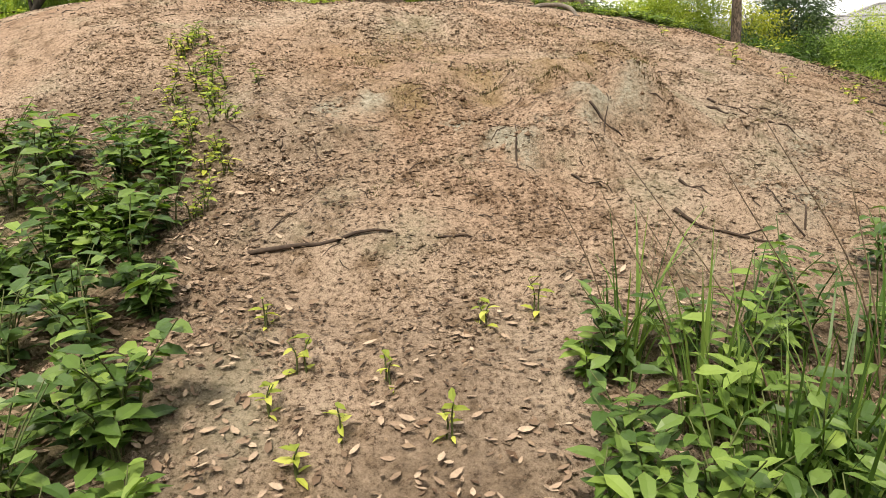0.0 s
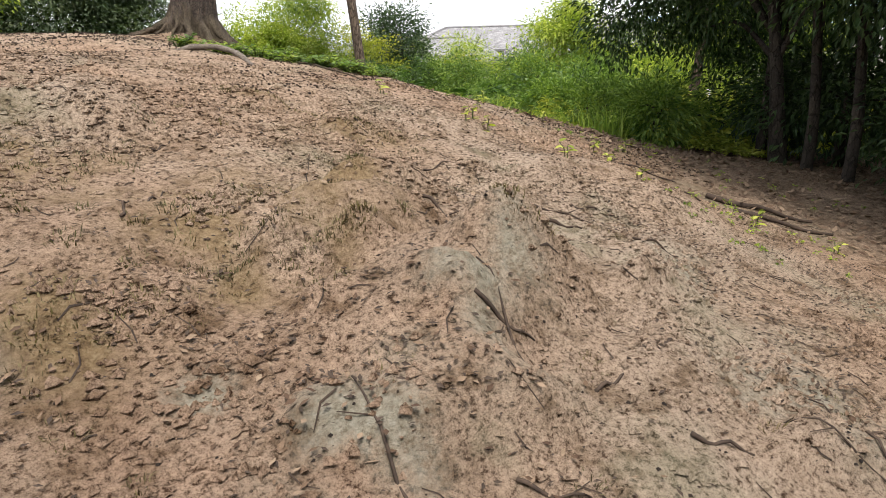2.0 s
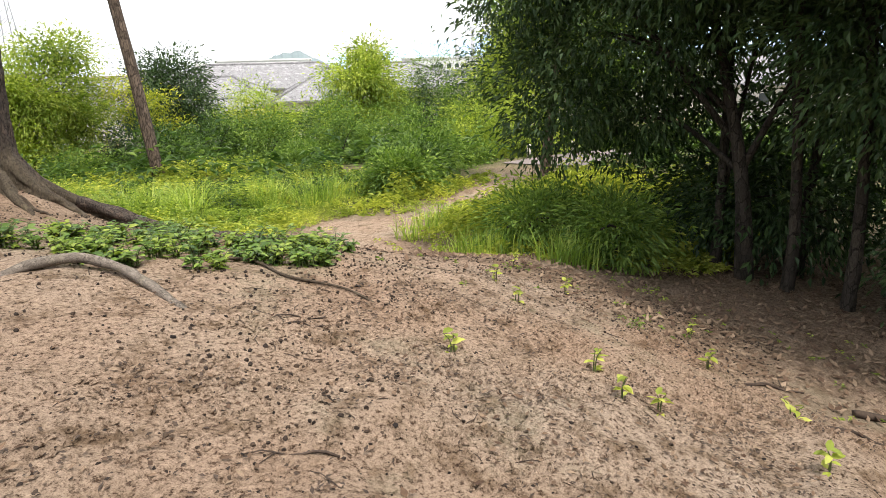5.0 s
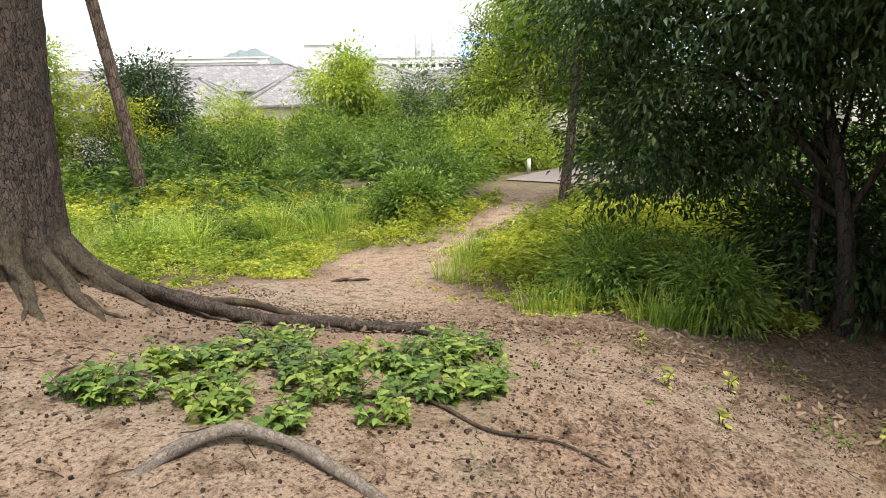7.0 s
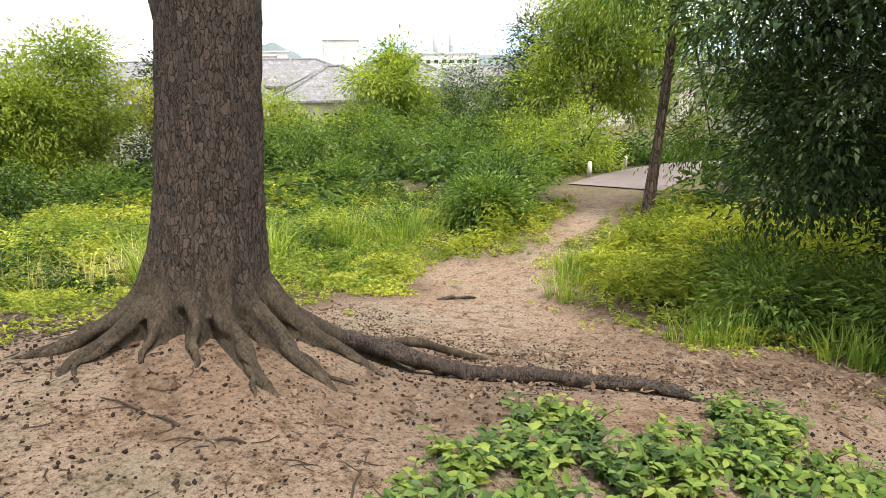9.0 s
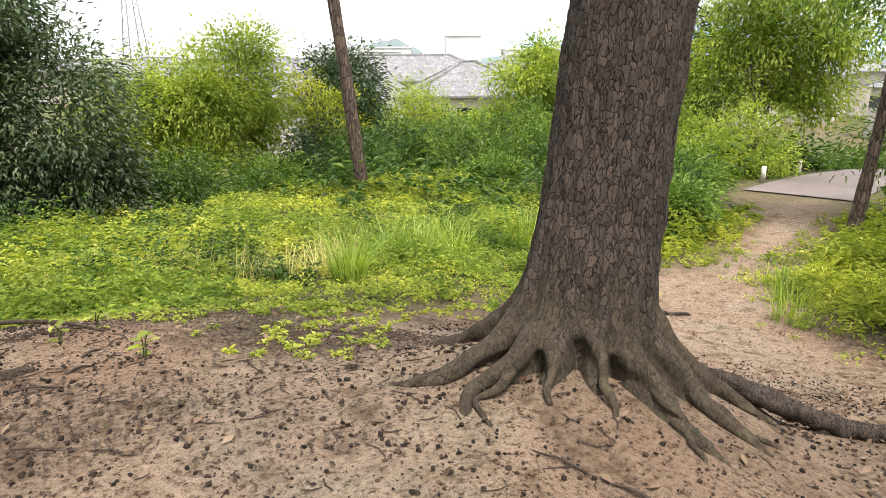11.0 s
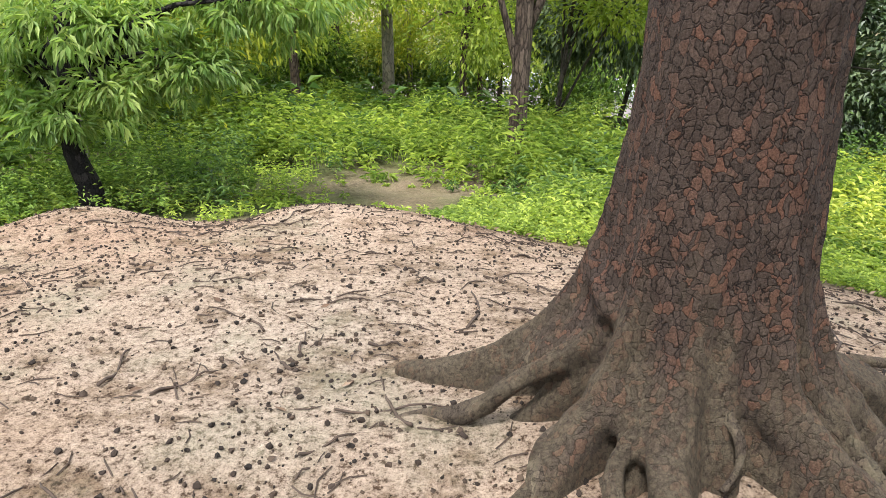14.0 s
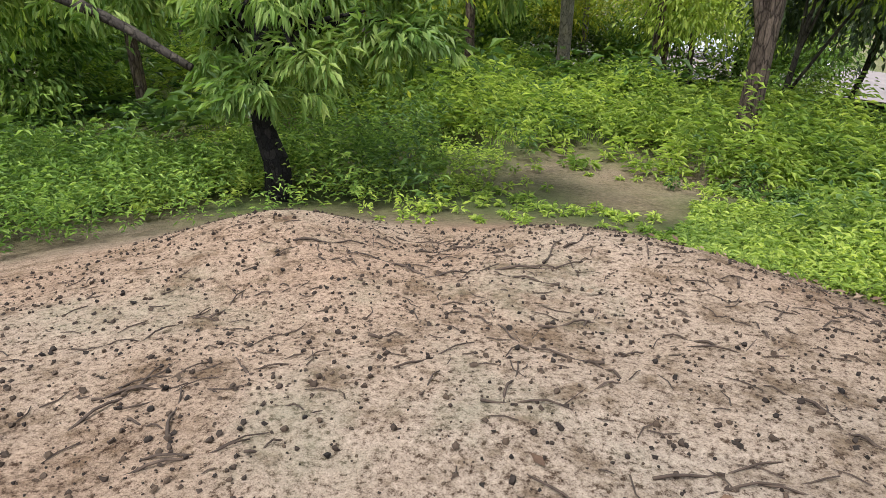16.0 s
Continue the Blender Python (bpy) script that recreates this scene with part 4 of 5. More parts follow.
for k, (wx, wy) in enumerate(WOOD):
    z0, tall = down(wx, wy), wood.uniform(6.5, 8.5)
    w = wood.uniform(-0.4, 0.4, 2)
    lob = [(wx + wood.uniform(-1.3, 1.3), wy + wood.uniform(-1.3, 1.3), z0 + h, r, r, 0.45 * r) for h, r in ((2.5, 1.7), (3.7, 1.7), (5.0, 1.4), (tall + 0.2, 0.8))]
    tree("woodland_tree", "slim woodland tree with layered green foliage", "tree", place(wx, wy), stem(wx, wy, [(wx, wy, z0 + 2.5), (wx + w[0], wy + w[1], z0 + tall)], wood.uniform(0.09, 0.15), 0.07),
         lob, 140, 30, 0.17, (L_LIGHT, L_LIGHT, L_YELLOW)[k % 3], (BARK_PINE, BARK_DARK, BARK_PALE)[k % 3], 0.4, 0.3, 0.4, 8, 0.1, "woodland trees")
for k in range(26):  # the dark edge of the wood further off
    a = radians(40 + 5.2 * k)
    wx, wy = -3 + 36 * math.cos(a + 0.9), 14 + 34 * math.sin(a + 0.9)
    if wx > -22 and wy > 12:
        continue
    z0 = down(wx, wy)
    tree("woodland_tree", "dense dark tree at the edge of the wood", "tree", place(wx, wy), stem(wx, wy, [(wx, wy, z0 + 3), (wx, wy, z0 + 8)], 0.2),
         [(wx, wy, z0 + 2.2, 3.2, 3.2, 2.2), (wx + 1, wy, z0 + 5.5, 3.4, 3.4, 2.4), (wx - 1, wy + 1, z0 + 8.5, 2.8, 2.8, 2.0)], 300, 26, 0.34, L_DARK, BARK_DARK, 0.45, 0.3, 0.6, 4, 0.5, "dark trees at the wood's edge")
for k in range(9):  # added hedge of trees south and east, out of view behind the walker
    wx, wy = -9 + 3.6 * k, -7.5 + 1.3 * math.sin(k * 1.7)
    z0 = down(wx, wy)
    tree("woodland_tree", "dense dark tree at the edge of the wood", "tree", place(wx, wy), stem(wx, wy, [(wx, wy, z0 + 3), (wx, wy, z0 + 7)], 0.18),
         [(wx, wy, z0 + 2.2, 2.6, 2.4, 2.0), (wx + 0.6, wy, z0 + 5.2, 2.6, 2.6, 2.2)], 170, 26, 0.34, L_DARK, BARK_DARK, 0.45, 0.3, 0.6, 4, 0.5, "dark trees at the wood's edge")


# ---- ground plants, uncountable ----
def stuff(name, pieces, mat, label, category):
    v, f = join(pieces) if len(pieces) > 1 else pieces[0]
    return tagged(mesh_object(name, v, f, mat, smooth=False), label, category, kind="stuff")


def among(x, y, edge=0.0):
    return (bare_depth(x, y) < edge + 0.35 * fbm(x, y, 1.1, 3, 77))


def patchy(x, y, scale, seed, low=-0.15):
    return np.clip((fbm(x, y, scale, 3, seed) - low) * 3.0, 0, 1)


no_patch = lambda x, y: 1 - np.exp(-(((x + 4.0) / 1.6) ** 2 + ((y - 20.4) / 1.2) ** 2) ** 2)
# bright herbs north-east of the mound
x, y = scatter(26000, (0.3, 14.5, 13.0, 26.5), lambda x, y: among(x, y) * (0.2 + 0.8 * patchy(x, y, 1.3, 5, -0.1)) * (y > np.where(x < 4, 13.0, 12.5 - 0.2 * (x - 8))))
near = y < 19
stuff("meadow_herbs", [herb_leaves(x[near], y[near], 0.17, 17, 0.058, 0.42, 1.0), herb_leaves(x[~near], y[~near], 0.30, 15, 0.095, 0.42, 0.9)], L_HERB2, "bright yellow-green low herbs covering the ground", "herbs")
x, y = scatter(2400, (1.5, 14, 17.5, 27), lambda x, y: among(x, y, -0.8) * patchy(x, y, 1.1, 45, 0.08))
stuff("slope_shrubs", [herb_leaves(x, y, 0.6, 34, 0.085, 0.42, 0.55)], L_DEEP, "darker knee-high shrubs among the herbs", "shrubs")
x, y = scatter(2600, (-14, 2.5, 18.5, 29), lambda x, y: among(x, y, -0.8) * no_patch(x, y) * patchy(x, y, 1.1, 46, 0.05))
stuff("shade_shrubs", [herb_leaves(x, y, 0.55, 34, 0.085, 0.36, 0.55)], L_DEEP, "deep green shrubs in the wood's undergrowth", "shrubs")
x, y = scatter(5200, (0.3, 14, 15.5, 26), lambda x, y: among(x, y, -0.4) * patchy(x, y, 2.2, 15, 0.02))
stuff("meadow_weeds", [herb_leaves(x, y, 0.42, 24, 0.085, 0.4, 0.6)], L_HERB, "taller green weeds among the low herbs", "weeds")
# bamboo grass and ferns east of the trodden path
x, y = scatter(6800, (6.6, 16, 8.2, 16.5), lambda x, y: among(x, y, -0.05) * (0.4 + 0.6 * patchy(x, y, 1.4, 9)) * (0.18 + 0.82 * step(-0.1, -1.3, bare_depth(x, y))))
tall = fbm(x, y, 0.9, 3, 23) > 0.0
stuff("bamboo_grass", [herb_leaves(x[tall], y[tall], 0.46, 20, 0.13, 0.19, 0.55, 0.4)], L_HERB2, "knee-high green bamboo grass beside the path", "bamboo grass")
stuff("path_side_herbs", [herb_leaves(x[~tall], y[~tall], 0.26, 18, 0.09, 0.38, 0.8)], L_HERB2, "bright low herbs among the bamboo grass", "herbs")
# bamboo grass and shrubs in the wood to the north
x, y = scatter(17000, (-15, 3.0, 17.2, 31), lambda x, y: among(x, y, -0.2) * no_patch(x, y) * (0.2 + 0.8 * patchy(x, y, 1.3, 31, -0.1)) * (1 - np.exp(-(np.hypot(x + 6.2, y - 17.7) / 0.95) ** 4)))
close = (y < 21.5) | ((x > -1.4) & (y > 23.5))
stuff("woodland_undergrowth", [herb_leaves(x[close], y[close], 0.22, 22, 0.062, 0.33, 0.8), herb_leaves(x[~close], y[~close], 0.6, 24, 0.125, 0.26, 0.6)], L_HERB, "bright green undergrowth of shrubs and bamboo grass", "undergrowth")
x, y = scatter(3600, (-3.0, 1.4, 17.2, 20.5), lambda x, y: among(x, y, 0.1) * (0.5 + 0.5 * patchy(x, y, 0.9, 51)))
stuff("edge_shrubs", [herb_leaves(x, y, 0.27, 24, 0.058, 0.40, 0.75)], L_HERB, "sunlit yellow-green seedlings at the mound's edge", "seedlings")
x, y = scatter(3600, (-14, -5.6, 13.5, 20), lambda x, y: among(x, y, -0.1) * 0.9 * (1 - np.exp(-(np.hypot(x + 6.3, y - 17.7) / 0.95) ** 4)))
stuff("tall_weeds", [herb_leaves(x, y, 0.55, 30, 0.065, 0.3, 0.55)], L_MID, "tangled dark green weeds below the mound", "weeds")
# everything further out
x, y = scatter(15000, (-34, 50, -16, 44), lambda x, y: (np.hypot(x - 1, y - 12) > 14) * (y < 34) * (1 - (x > -4) * (x < 9) * (y > 20)) * (1 - (x > 14) * (y > 13.8) * (y < 18)) * 0.9)
stuff("far_scrub", [herb_leaves(x, y, 0.8, 12, 0.30, 0.4, 0.8)], L_DEEP, "far green scrub covering the slopes", "scrub")


def tufts(name, spots, blades, length, width, mat, label, lean=0.55, droop=0.5):
    roots, leans = [], []
    for tx, ty, r in spots:
        a, q = rng.uniform(0, 2 * np.pi, blades), np.sqrt(rng.random(blades)) * r
        px, py = tx + np.cos(a) * q, ty + np.sin(a) * q
        roots.append(np.stack([px, py, height(px, py) - 0.02], -1))
        b = a + rng.normal(0, 0.6, blades)
        l = rng.uniform(0.1, 1.0, blades) * lean
        leans.append(np.stack([np.cos(b) * l, np.sin(b) * l], -1))
    roots, leans = np.concatenate(roots), np.concatenate(leans)
    n = len(roots)
    return stuff(name, [blade_mesh(roots, leans, length * rng.uniform(0.5, 1.15, n), width * rng.uniform(0.7, 1.3, n), droop)], mat, label, "grass")


tufts("tall_grass", [(7.0, 18.6, 0.35), (6.6, 18.9, 0.3), (7.6, 18.3, 0.3), (5.0, 17.9, 0.25), (8.4, 19.4, 0.4), (9.8, 18.6, 0.6), (11.2, 18.0, 0.7), (10.4, 17.6, 0.5), (12.6, 17.4, 0.6)], 170, 1.0, 0.018, L_GRASS, "tufts of tall arching green grass", 0.95, 0.4)
tufts("dry_grass", [(4.4, 18.6, 0.5), (3.8, 18.9, 0.5), (5.2, 18.7, 0.4), (3.2, 19.4, 0.5), (6.0, 19.4, 0.4), (2.4, 20.0, 0.5)], 90, 0.72, 0.012, L_STRAW, "pale half-dry grass tufts", 1.05, 0.45)
spots = [(rng.uniform(6.8, 11), rng.uniform(9.2, 14), 0.3) for _ in range(46)]
tufts("path_grass", [s for s in spots if bare_depth(s[0], s[1]) < 0.1], 60, 0.55, 0.016, L_GRASS, "loose grass tufts along the path", 0.7)
spots = [(rng.uniform(-14, 2), rng.uniform(21.5, 28), 0.35) for _ in range(90)]
tufts("wood_grass", [s for s in spots if bare_depth(s[0], s[1]) < -0.3 and no_patch(*s[:2]) > 0.97], 46, 0.42, 0.014, L_GRASS, "long grass between the shrubs", 0.7)


# ---- town and distance ----
TILE = bark_material("grey_roof_tiles", (0.20, 0.195, 0.195), (0.27, 0.265, 0.265), (0.34, 0.33, 0.33), 3.0, (1, 1, 1), 0.04, 0.05)
PLASTER = plain_material("pale_plaster", (0.42, 0.38, 0.33), (0.55, 0.51, 0.46), 4.0)
WHITE_WALL = plain_material("white_concrete", (0.62, 0.62, 0.61), (0.74, 0.74, 0.73), 0.4)
PAVING = plain_material("pale_concrete_paving", (0.145, 0.118, 0.108), (0.19, 0.157, 0.145), 3.0)
STEEL = plain_material("grey_galvanised_steel", (0.35, 0.36, 0.37), (0.48, 0.49, 0.50), 6.0, 0.5)
PAINT_W = plain_material("white_car_paint", (0.70, 0.70, 0.70), (0.76, 0.76, 0.76), 2.0, 0.25, 0.0)
RUBBER = plain_material("black_rubber", (0.012, 0.012, 0.012), (0.03, 0.03, 0.03), 20.0, 0.8)
GLASS, _, glass_b = material("dark_window_glass", 0.08)
glass_b.inputs["Base Color"].default_value = (0.03, 0.04, 0.045, 1)
glass_b.inputs["Specular IOR Level"].default_value = 0.6
# bluish grey in place of leaf green: the far haze is in the colour
WOODS = plain_material("haze_tinted_woods", (0.13, 0.17, 0.17), (0.19, 0.23, 0.23), 0.06)
# distance haze painted in as pale blue colour with a faint glow
BLUE_RIDGE, ridge_t, ridge_b = material("haze_tinted_mountains", 1.0)
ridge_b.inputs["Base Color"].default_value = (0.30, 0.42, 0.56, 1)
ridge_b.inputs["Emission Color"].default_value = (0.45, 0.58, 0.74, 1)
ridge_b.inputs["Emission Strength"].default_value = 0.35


def box(bm, x0, x1, y0, y1, z0, z1):
    v = [bm.verts.new(p) for p in ((x0, y0, z0), (x1, y0, z0), (x1, y1, z0), (x0, y1, z0), (x0, y0, z1), (x1, y0, z1), (x1, y1, z1), (x0, y1, z1))]
    for q in ((0, 3, 2, 1), (4, 5, 6, 7), (0, 1, 5, 4), (1, 2, 6, 5), (2, 3, 7, 6), (3, 0, 4, 7)):
        bm.faces.new([v[i] for i in q])


def house(x, y, turn, w, d, eave, ridge, label, hip=0.35):
    """A house with a hipped tile roof, walls and windows; eave and ridge are world heights."""
    z0 = down(x, y, -0.3)
    h = empty("house", label, "house", "houses below the hill", (x, y, z0))
    h.rotation_euler = (0, 0, turn)
    bm = bmesh.new()
    box(bm, -w / 2 + 0.5, w / 2 - 0.5, -d / 2 + 0.5, d / 2 - 0.5, 0, eave - z0 - 0.1)
    part("wall", bm, PLASTER, h)
    bm = bmesh.new()
    e, r, k = eave - z0, ridge - z0, w / 2 - min(d / 2, w * hip)
    lo = [bm.verts.new(p) for p in ((-w / 2, -d / 2, e - 0.15), (w / 2, -d / 2, e - 0.15), (w / 2, d / 2, e - 0.15), (-w / 2, d / 2, e - 0.15))]
    up = [bm.verts.new(p) for p in ((-w / 2, -d / 2, e), (w / 2, -d / 2, e), (w / 2, d / 2, e), (-w / 2, d / 2, e))]
    a, b = bm.verts.new((-k, 0, r)), bm.verts.new((k, 0, r))
    bm.faces.new(lo[::-1])
    for i in range(4):
        bm.faces.new([lo[i], lo[(i + 1) % 4], up[(i + 1) % 4], up[i]])
    bm.faces.new([up[0], up[1], b, a]), bm.faces.new([up[1], up[2], b]), bm.faces.new([up[2], up[3], a, b]), bm.faces.new([up[3], up[0], a])
    roof = part("roof", bm, TILE, h)
    for p0, p1 in (((-w / 2, -d / 2, e), (-k, 0, r)), ((w / 2, -d / 2, e), (k, 0, r)), ((w / 2, d / 2, e), (k, 0, r)), ((-w / 2, d / 2, e), (-k, 0, r)), ((-k, 0, r), (k, 0, r))):
        if k > 0.2 or p0[2] != r:
            rv, rf = tube([p0, p1], [0.14, 0.14], 6)
            mesh_object("ridge_tile", rv, rf, TILE, roof)
    for i in range(max(2, int(w / 2.6))):
        for side in (-1, 1):
            cx = -w / 2 + 1.6 + i * 2.6
            if cx + 0.9 < w / 2:
                bm = bmesh.new()
                box(bm, cx - 0.7, cx + 0.7, side * (d / 2 - 0.5) - 0.05, side * (d / 2 - 0.5) + 0.05, e - 2.0, e - 0.9)
                part("window", bm, GLASS, h)
    return h


house(38.6, 45.4, radians(-42), 9.5, 8.5, 0.9, 3.2, "tile-roofed house with a hipped grey roof", 0.5)
house(41.5, 57.0, radians(-38), 19, 9, 1.6, 3.7, "long house with a grey tiled roof")
house(34.0, 56.0, radians(-50), 13, 8, 0.6, 2.7, "low house with a grey tiled roof")
house(47.0, 46.0, radians(-30), 12, 9, 1.4, 3.5, "wide house with a grey tiled roof")
house(30.5, 49.0, radians(-60), 8, 7, -0.8, 1.2, "small tile-roofed house among trees")
town = np.random.default_rng(4)
for k in range(26):
    a, dd = radians(18 + 3.0 * k * 0.95), town.uniform(72, 150)
    house(dd * math.sin(a), 11 + dd * math.cos(a), town.uniform(-1, 1), town.uniform(9, 16), town.uniform(7, 10), town.uniform(0.2, 1.6), town.uniform(2.2, 3.6), "distant house with a grey tiled roof")
for bx, by, bw, bd, top in ((193, 185, 13, 12, 10.5), (150, 190, 30, 14, 6.0), (215, 160, 36, 14, 5.5), (120, 160, 26, 12, 4.6)):
    z0 = down(bx, by, -0.5)
    b = empty("apartment_building", "distant white flat-roofed concrete building", "building", "white buildings in the town", (bx, by, z0))
    b.rotation_euler = (0, 0, radians(-45))
    bm = bmesh.new()
    box(bm, -bw / 2, bw / 2, -bd / 2, bd / 2, 0, top - z0)
    part("wall", bm, WHITE_WALL, b)
    bm = bmesh.new()
    box(bm, -bw / 2 - 0.3, bw / 2 + 0.3, -bd / 2 - 0.3, bd / 2 + 0.3, top - z0, top - z0 + 0.5)
    part("roof", bm, WHITE_WALL, b)
    for i in range(int(bw / 3) if bw > 20 else 0):
        for j in range(max(1, int((top - z0) / 3))):
            bm = bmesh.new()
            box(bm, -bw / 2 + 0.8 + 3 * i, -bw / 2 + 2.4 + 3 * i, -bd / 2 - 0.06, -bd / 2 + 0.05, 1 + 3 * j, 2.3 + 3 * j)
            part("window", bm, GLASS, b)


def ridge(name, label, mat, dist, a0, a1, tops, seed, base=-8):
    """A far skyline between two bearings; tops are heights along it."""
    n = 120
    a = np.radians(np.linspace(a0, a1, n))
    top = np.interp(np.linspace(0, 1, n), np.linspace(0, 1, len(tops)), tops)
    top = base + (top - base) * (1 + 0.10 * fbm(np.linspace(0, 14, n), np.zeros(n), 1.0, 4, seed))
    rows = []
    for s, h in ((0.86, 0.0), (0.93, 0.55), (0.97, 0.85), (1.0, 1.0), (1.1, 0.6), (1.25, 0.0)):
        rows.append(np.stack([dist * s * np.sin(a), dist * s * np.cos(a), base + (top - base) * h], -1))
    v = np.stack(rows, 0).reshape(-1, 3)
    f = [[i * n + j, i * n + j + 1, (i + 1) * n + j + 1, (i + 1) * n + j] for i in range(5) for j in range(n - 1)]
    return tagged(mesh_object(name, v, f, mat), label, "hill", kind="structure")


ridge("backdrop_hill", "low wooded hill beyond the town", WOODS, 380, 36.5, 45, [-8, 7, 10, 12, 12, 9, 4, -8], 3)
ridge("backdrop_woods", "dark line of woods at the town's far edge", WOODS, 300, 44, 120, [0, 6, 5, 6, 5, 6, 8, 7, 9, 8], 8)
ridge("backdrop_mountains", "mountains on the horizon, distance haze put in as pale blue", BLUE_RIDGE, 1600, 40, 100, [6, 40, 52, 66, 72, 66, 74, 60, 66, 50, 60], 5)
for k in range(2):
    v, f = tube([(246 + 5 * k, 178 - 5 * k, -5), (246 + 5 * k, 178 - 5 * k, 19)], [1.2, 0.9], 12)
    tagged(mesh_object("chimney_stack", v, f, STEEL), "slim grey chimney stack far beyond the town", "chimney", "pair of far chimneys")
pylon = empty("power_pylon", "tall steel lattice power pylon far off", "pylon", at=(75, 196, down(75, 196)))
for sx in (-1, 1):
    for sy in (-1, 1):
        v, f = tube([(sx * 3, sy * 3, 0), (sx * 0.8, sy * 0.8, 30), (sx * 0.4, sy * 0.4, 44)], [0.18, 0.14, 0.1], 5)
        mesh_object("leg", v, f, STEEL, pylon)
for h in range(2, 44, 3):
    r = 3 - 2.2 * min(h, 30) / 30
    v, f = join([tube([(-r, s * r, h), (r, s * r * 0.92, h + 2.6)], [0.09, 0.09], 4) for s in (-1, 1)] + [tube([(s * r, r, h), (s * r * 0.92, -r, h + 2.6)], [0.09, 0.09], 4) for s in (-1, 1)])
    mesh_object("brace", v, f, STEEL, pylon)
for h, w in ((31, 5.5), (36, 4.8), (41, 4.0)):
    v, f = tube([(-w, 0, h), (0, 0, h + 0.8), (w, 0, h)], [0.12, 0.3, 0.12], 5)
    mesh_object("cross_arm", v, f, STEEL, pylon)


def slab(name, label, x0, x1, y0, y1, mat, category, lift=0.03):
    """Paving that follows the ground."""
    xs, ys = np.linspace(x0, x1, 24), np.linspace(y0, y1, 24)
    X, Y = np.meshgrid(xs, ys)
    Z = land(X, Y) + lift
    i = (np.arange(23)[:, None] * 24 + np.arange(23)[None, :]).ravel()
    return tagged(mesh_object(name, np.stack([X, Y, Z], -1).reshape(-1, 3), np.stack([i, i + 1, i + 25, i + 24], -1), mat), label, category, kind="structure")


slab("pavement_car_park", "pale paved car park beyond the wood", -14, 20, 37, 72, PAVING, "car park", 0.6)
slab("road_lane", "pale paved lane leading downhill", 18.4, 40, 14.6, 17.4, PAVING, "lane")
slab("road_bend", "grey road passing below the lane", 31, 36, 17.5, 34, PAVING, "road")


def car(x, y, turn):
    c = empty("car", "white parked car on pale paving", "car", "parked cars", (x, y, down(x, y, 0.6)))
    c.rotation_euler = (0, 0, turn)
    prof = [(-2.1, 0.35), (-2.15, 0.75), (-1.9, 0.95), (-1.35, 1.42), (0.35, 1.45), (1.0, 0.98), (1.95, 0.82), (2.1, 0.5), (2.05, 0.3)]
    bm = bmesh.new()
    sides = [[bm.verts.new((px, s * (0.82 if pz < 1.2 else 0.66), pz)) for px, pz in prof] for s in (-1, 1)]
    bm.faces.new(sides[0][::-1]), bm.faces.new(sides[1])
    for i in range(len(prof)):
        j = (i + 1) % len(prof)
        bm.faces.new([sides[0][i], sides[0][j], sides[1][j], sides[1][i]])
    bmesh.ops.bevel(bm, geom=bm.edges[:], offset=0.05, segments=2, affect="EDGES")
    part("body", bm, PAINT_W, c)
    for s in (-1, 1):
        bm = bmesh.new()
        vs = [bm.verts.new((px, s * py, pz)) for px, py, pz in ((-1.6, 0.80, 1.0), (0.75, 0.80, 1.02), (0.3, 0.70, 1.38), (-1.25, 0.70, 1.36))]
        bm.faces.new(vs)
        bmesh.ops.solidify(bm, geom=bm.faces[:], thickness=0.03)
        part("side_window", bm, GLASS, c)
        for wx in (-1.3, 1.3):
            v, f = tube([(wx, s * 0.62, 0.31), (wx, s * 0.86, 0.31)], [0.31, 0.31], 16)
            wheel = mesh_object("wheel", v, f, RUBBER, c)
            v, f = tube([(wx, s * 0.84, 0.31), (wx, s * 0.875, 0.31)], [0.19, 0.17], 12)
            mesh_object("rim", v, f, STEEL, wheel)
    return c


for cx, cy, ct in ((-6.4, 52.0, 0.15), (-3.6, 53.2, 1.7), (-9.2, 52.6, 1.6), (0.6, 60.5, 1.5)):
    car(cx, cy, ct)
lz = down(33.3, 24.1)
lamp = empty("street_lamp", "white-headed street lamp beside the road", "street lamp", at=(33.3, 24.1, lz))
v, f = tube([(0, 0, 0), (0, 0, 0.6 - lz)], [0.07, 0.05], 8)
mesh_object("post", v, f, STEEL, lamp)
v, f = tube([(0, 0, 0.55 - lz), (0, 0, 0.72 - lz), (0, 0, 0.86 - lz)], [0.12, 0.28, 0.10], 12)
mesh_object("lamp_head", v, f, WHITE_WALL, lamp)
for px, py in ((20.6, 17.6), (24.2, 17.6)):
    v, f = tube([(px, py, down(px, py)), (px, py, down(px, py, 0.5))], [0.08, 0.07], 8)
    tagged(mesh_object("bollard", v, f, PLASTER), "short pale post at the lane's edge", "post", "posts along the lane")


# ---- loose roots and sticks on the mound ----
def on_ground(points, r, lift=0.3):
    return [(x, y, float(height(x, y)) + dz + r * lift) for x, y, dz in points]


def loose_root(name, label, points, r0, r1, mat, n=30, sides=10, bumpy=0.35):
    pts = bezier(on_ground(points, r0), n)
    v, f = tube(pts, np.linspace(r0, r1, n), sides, bumpy, len(points))
    return tagged(mesh_object(name, v, f, mat), label, "root")


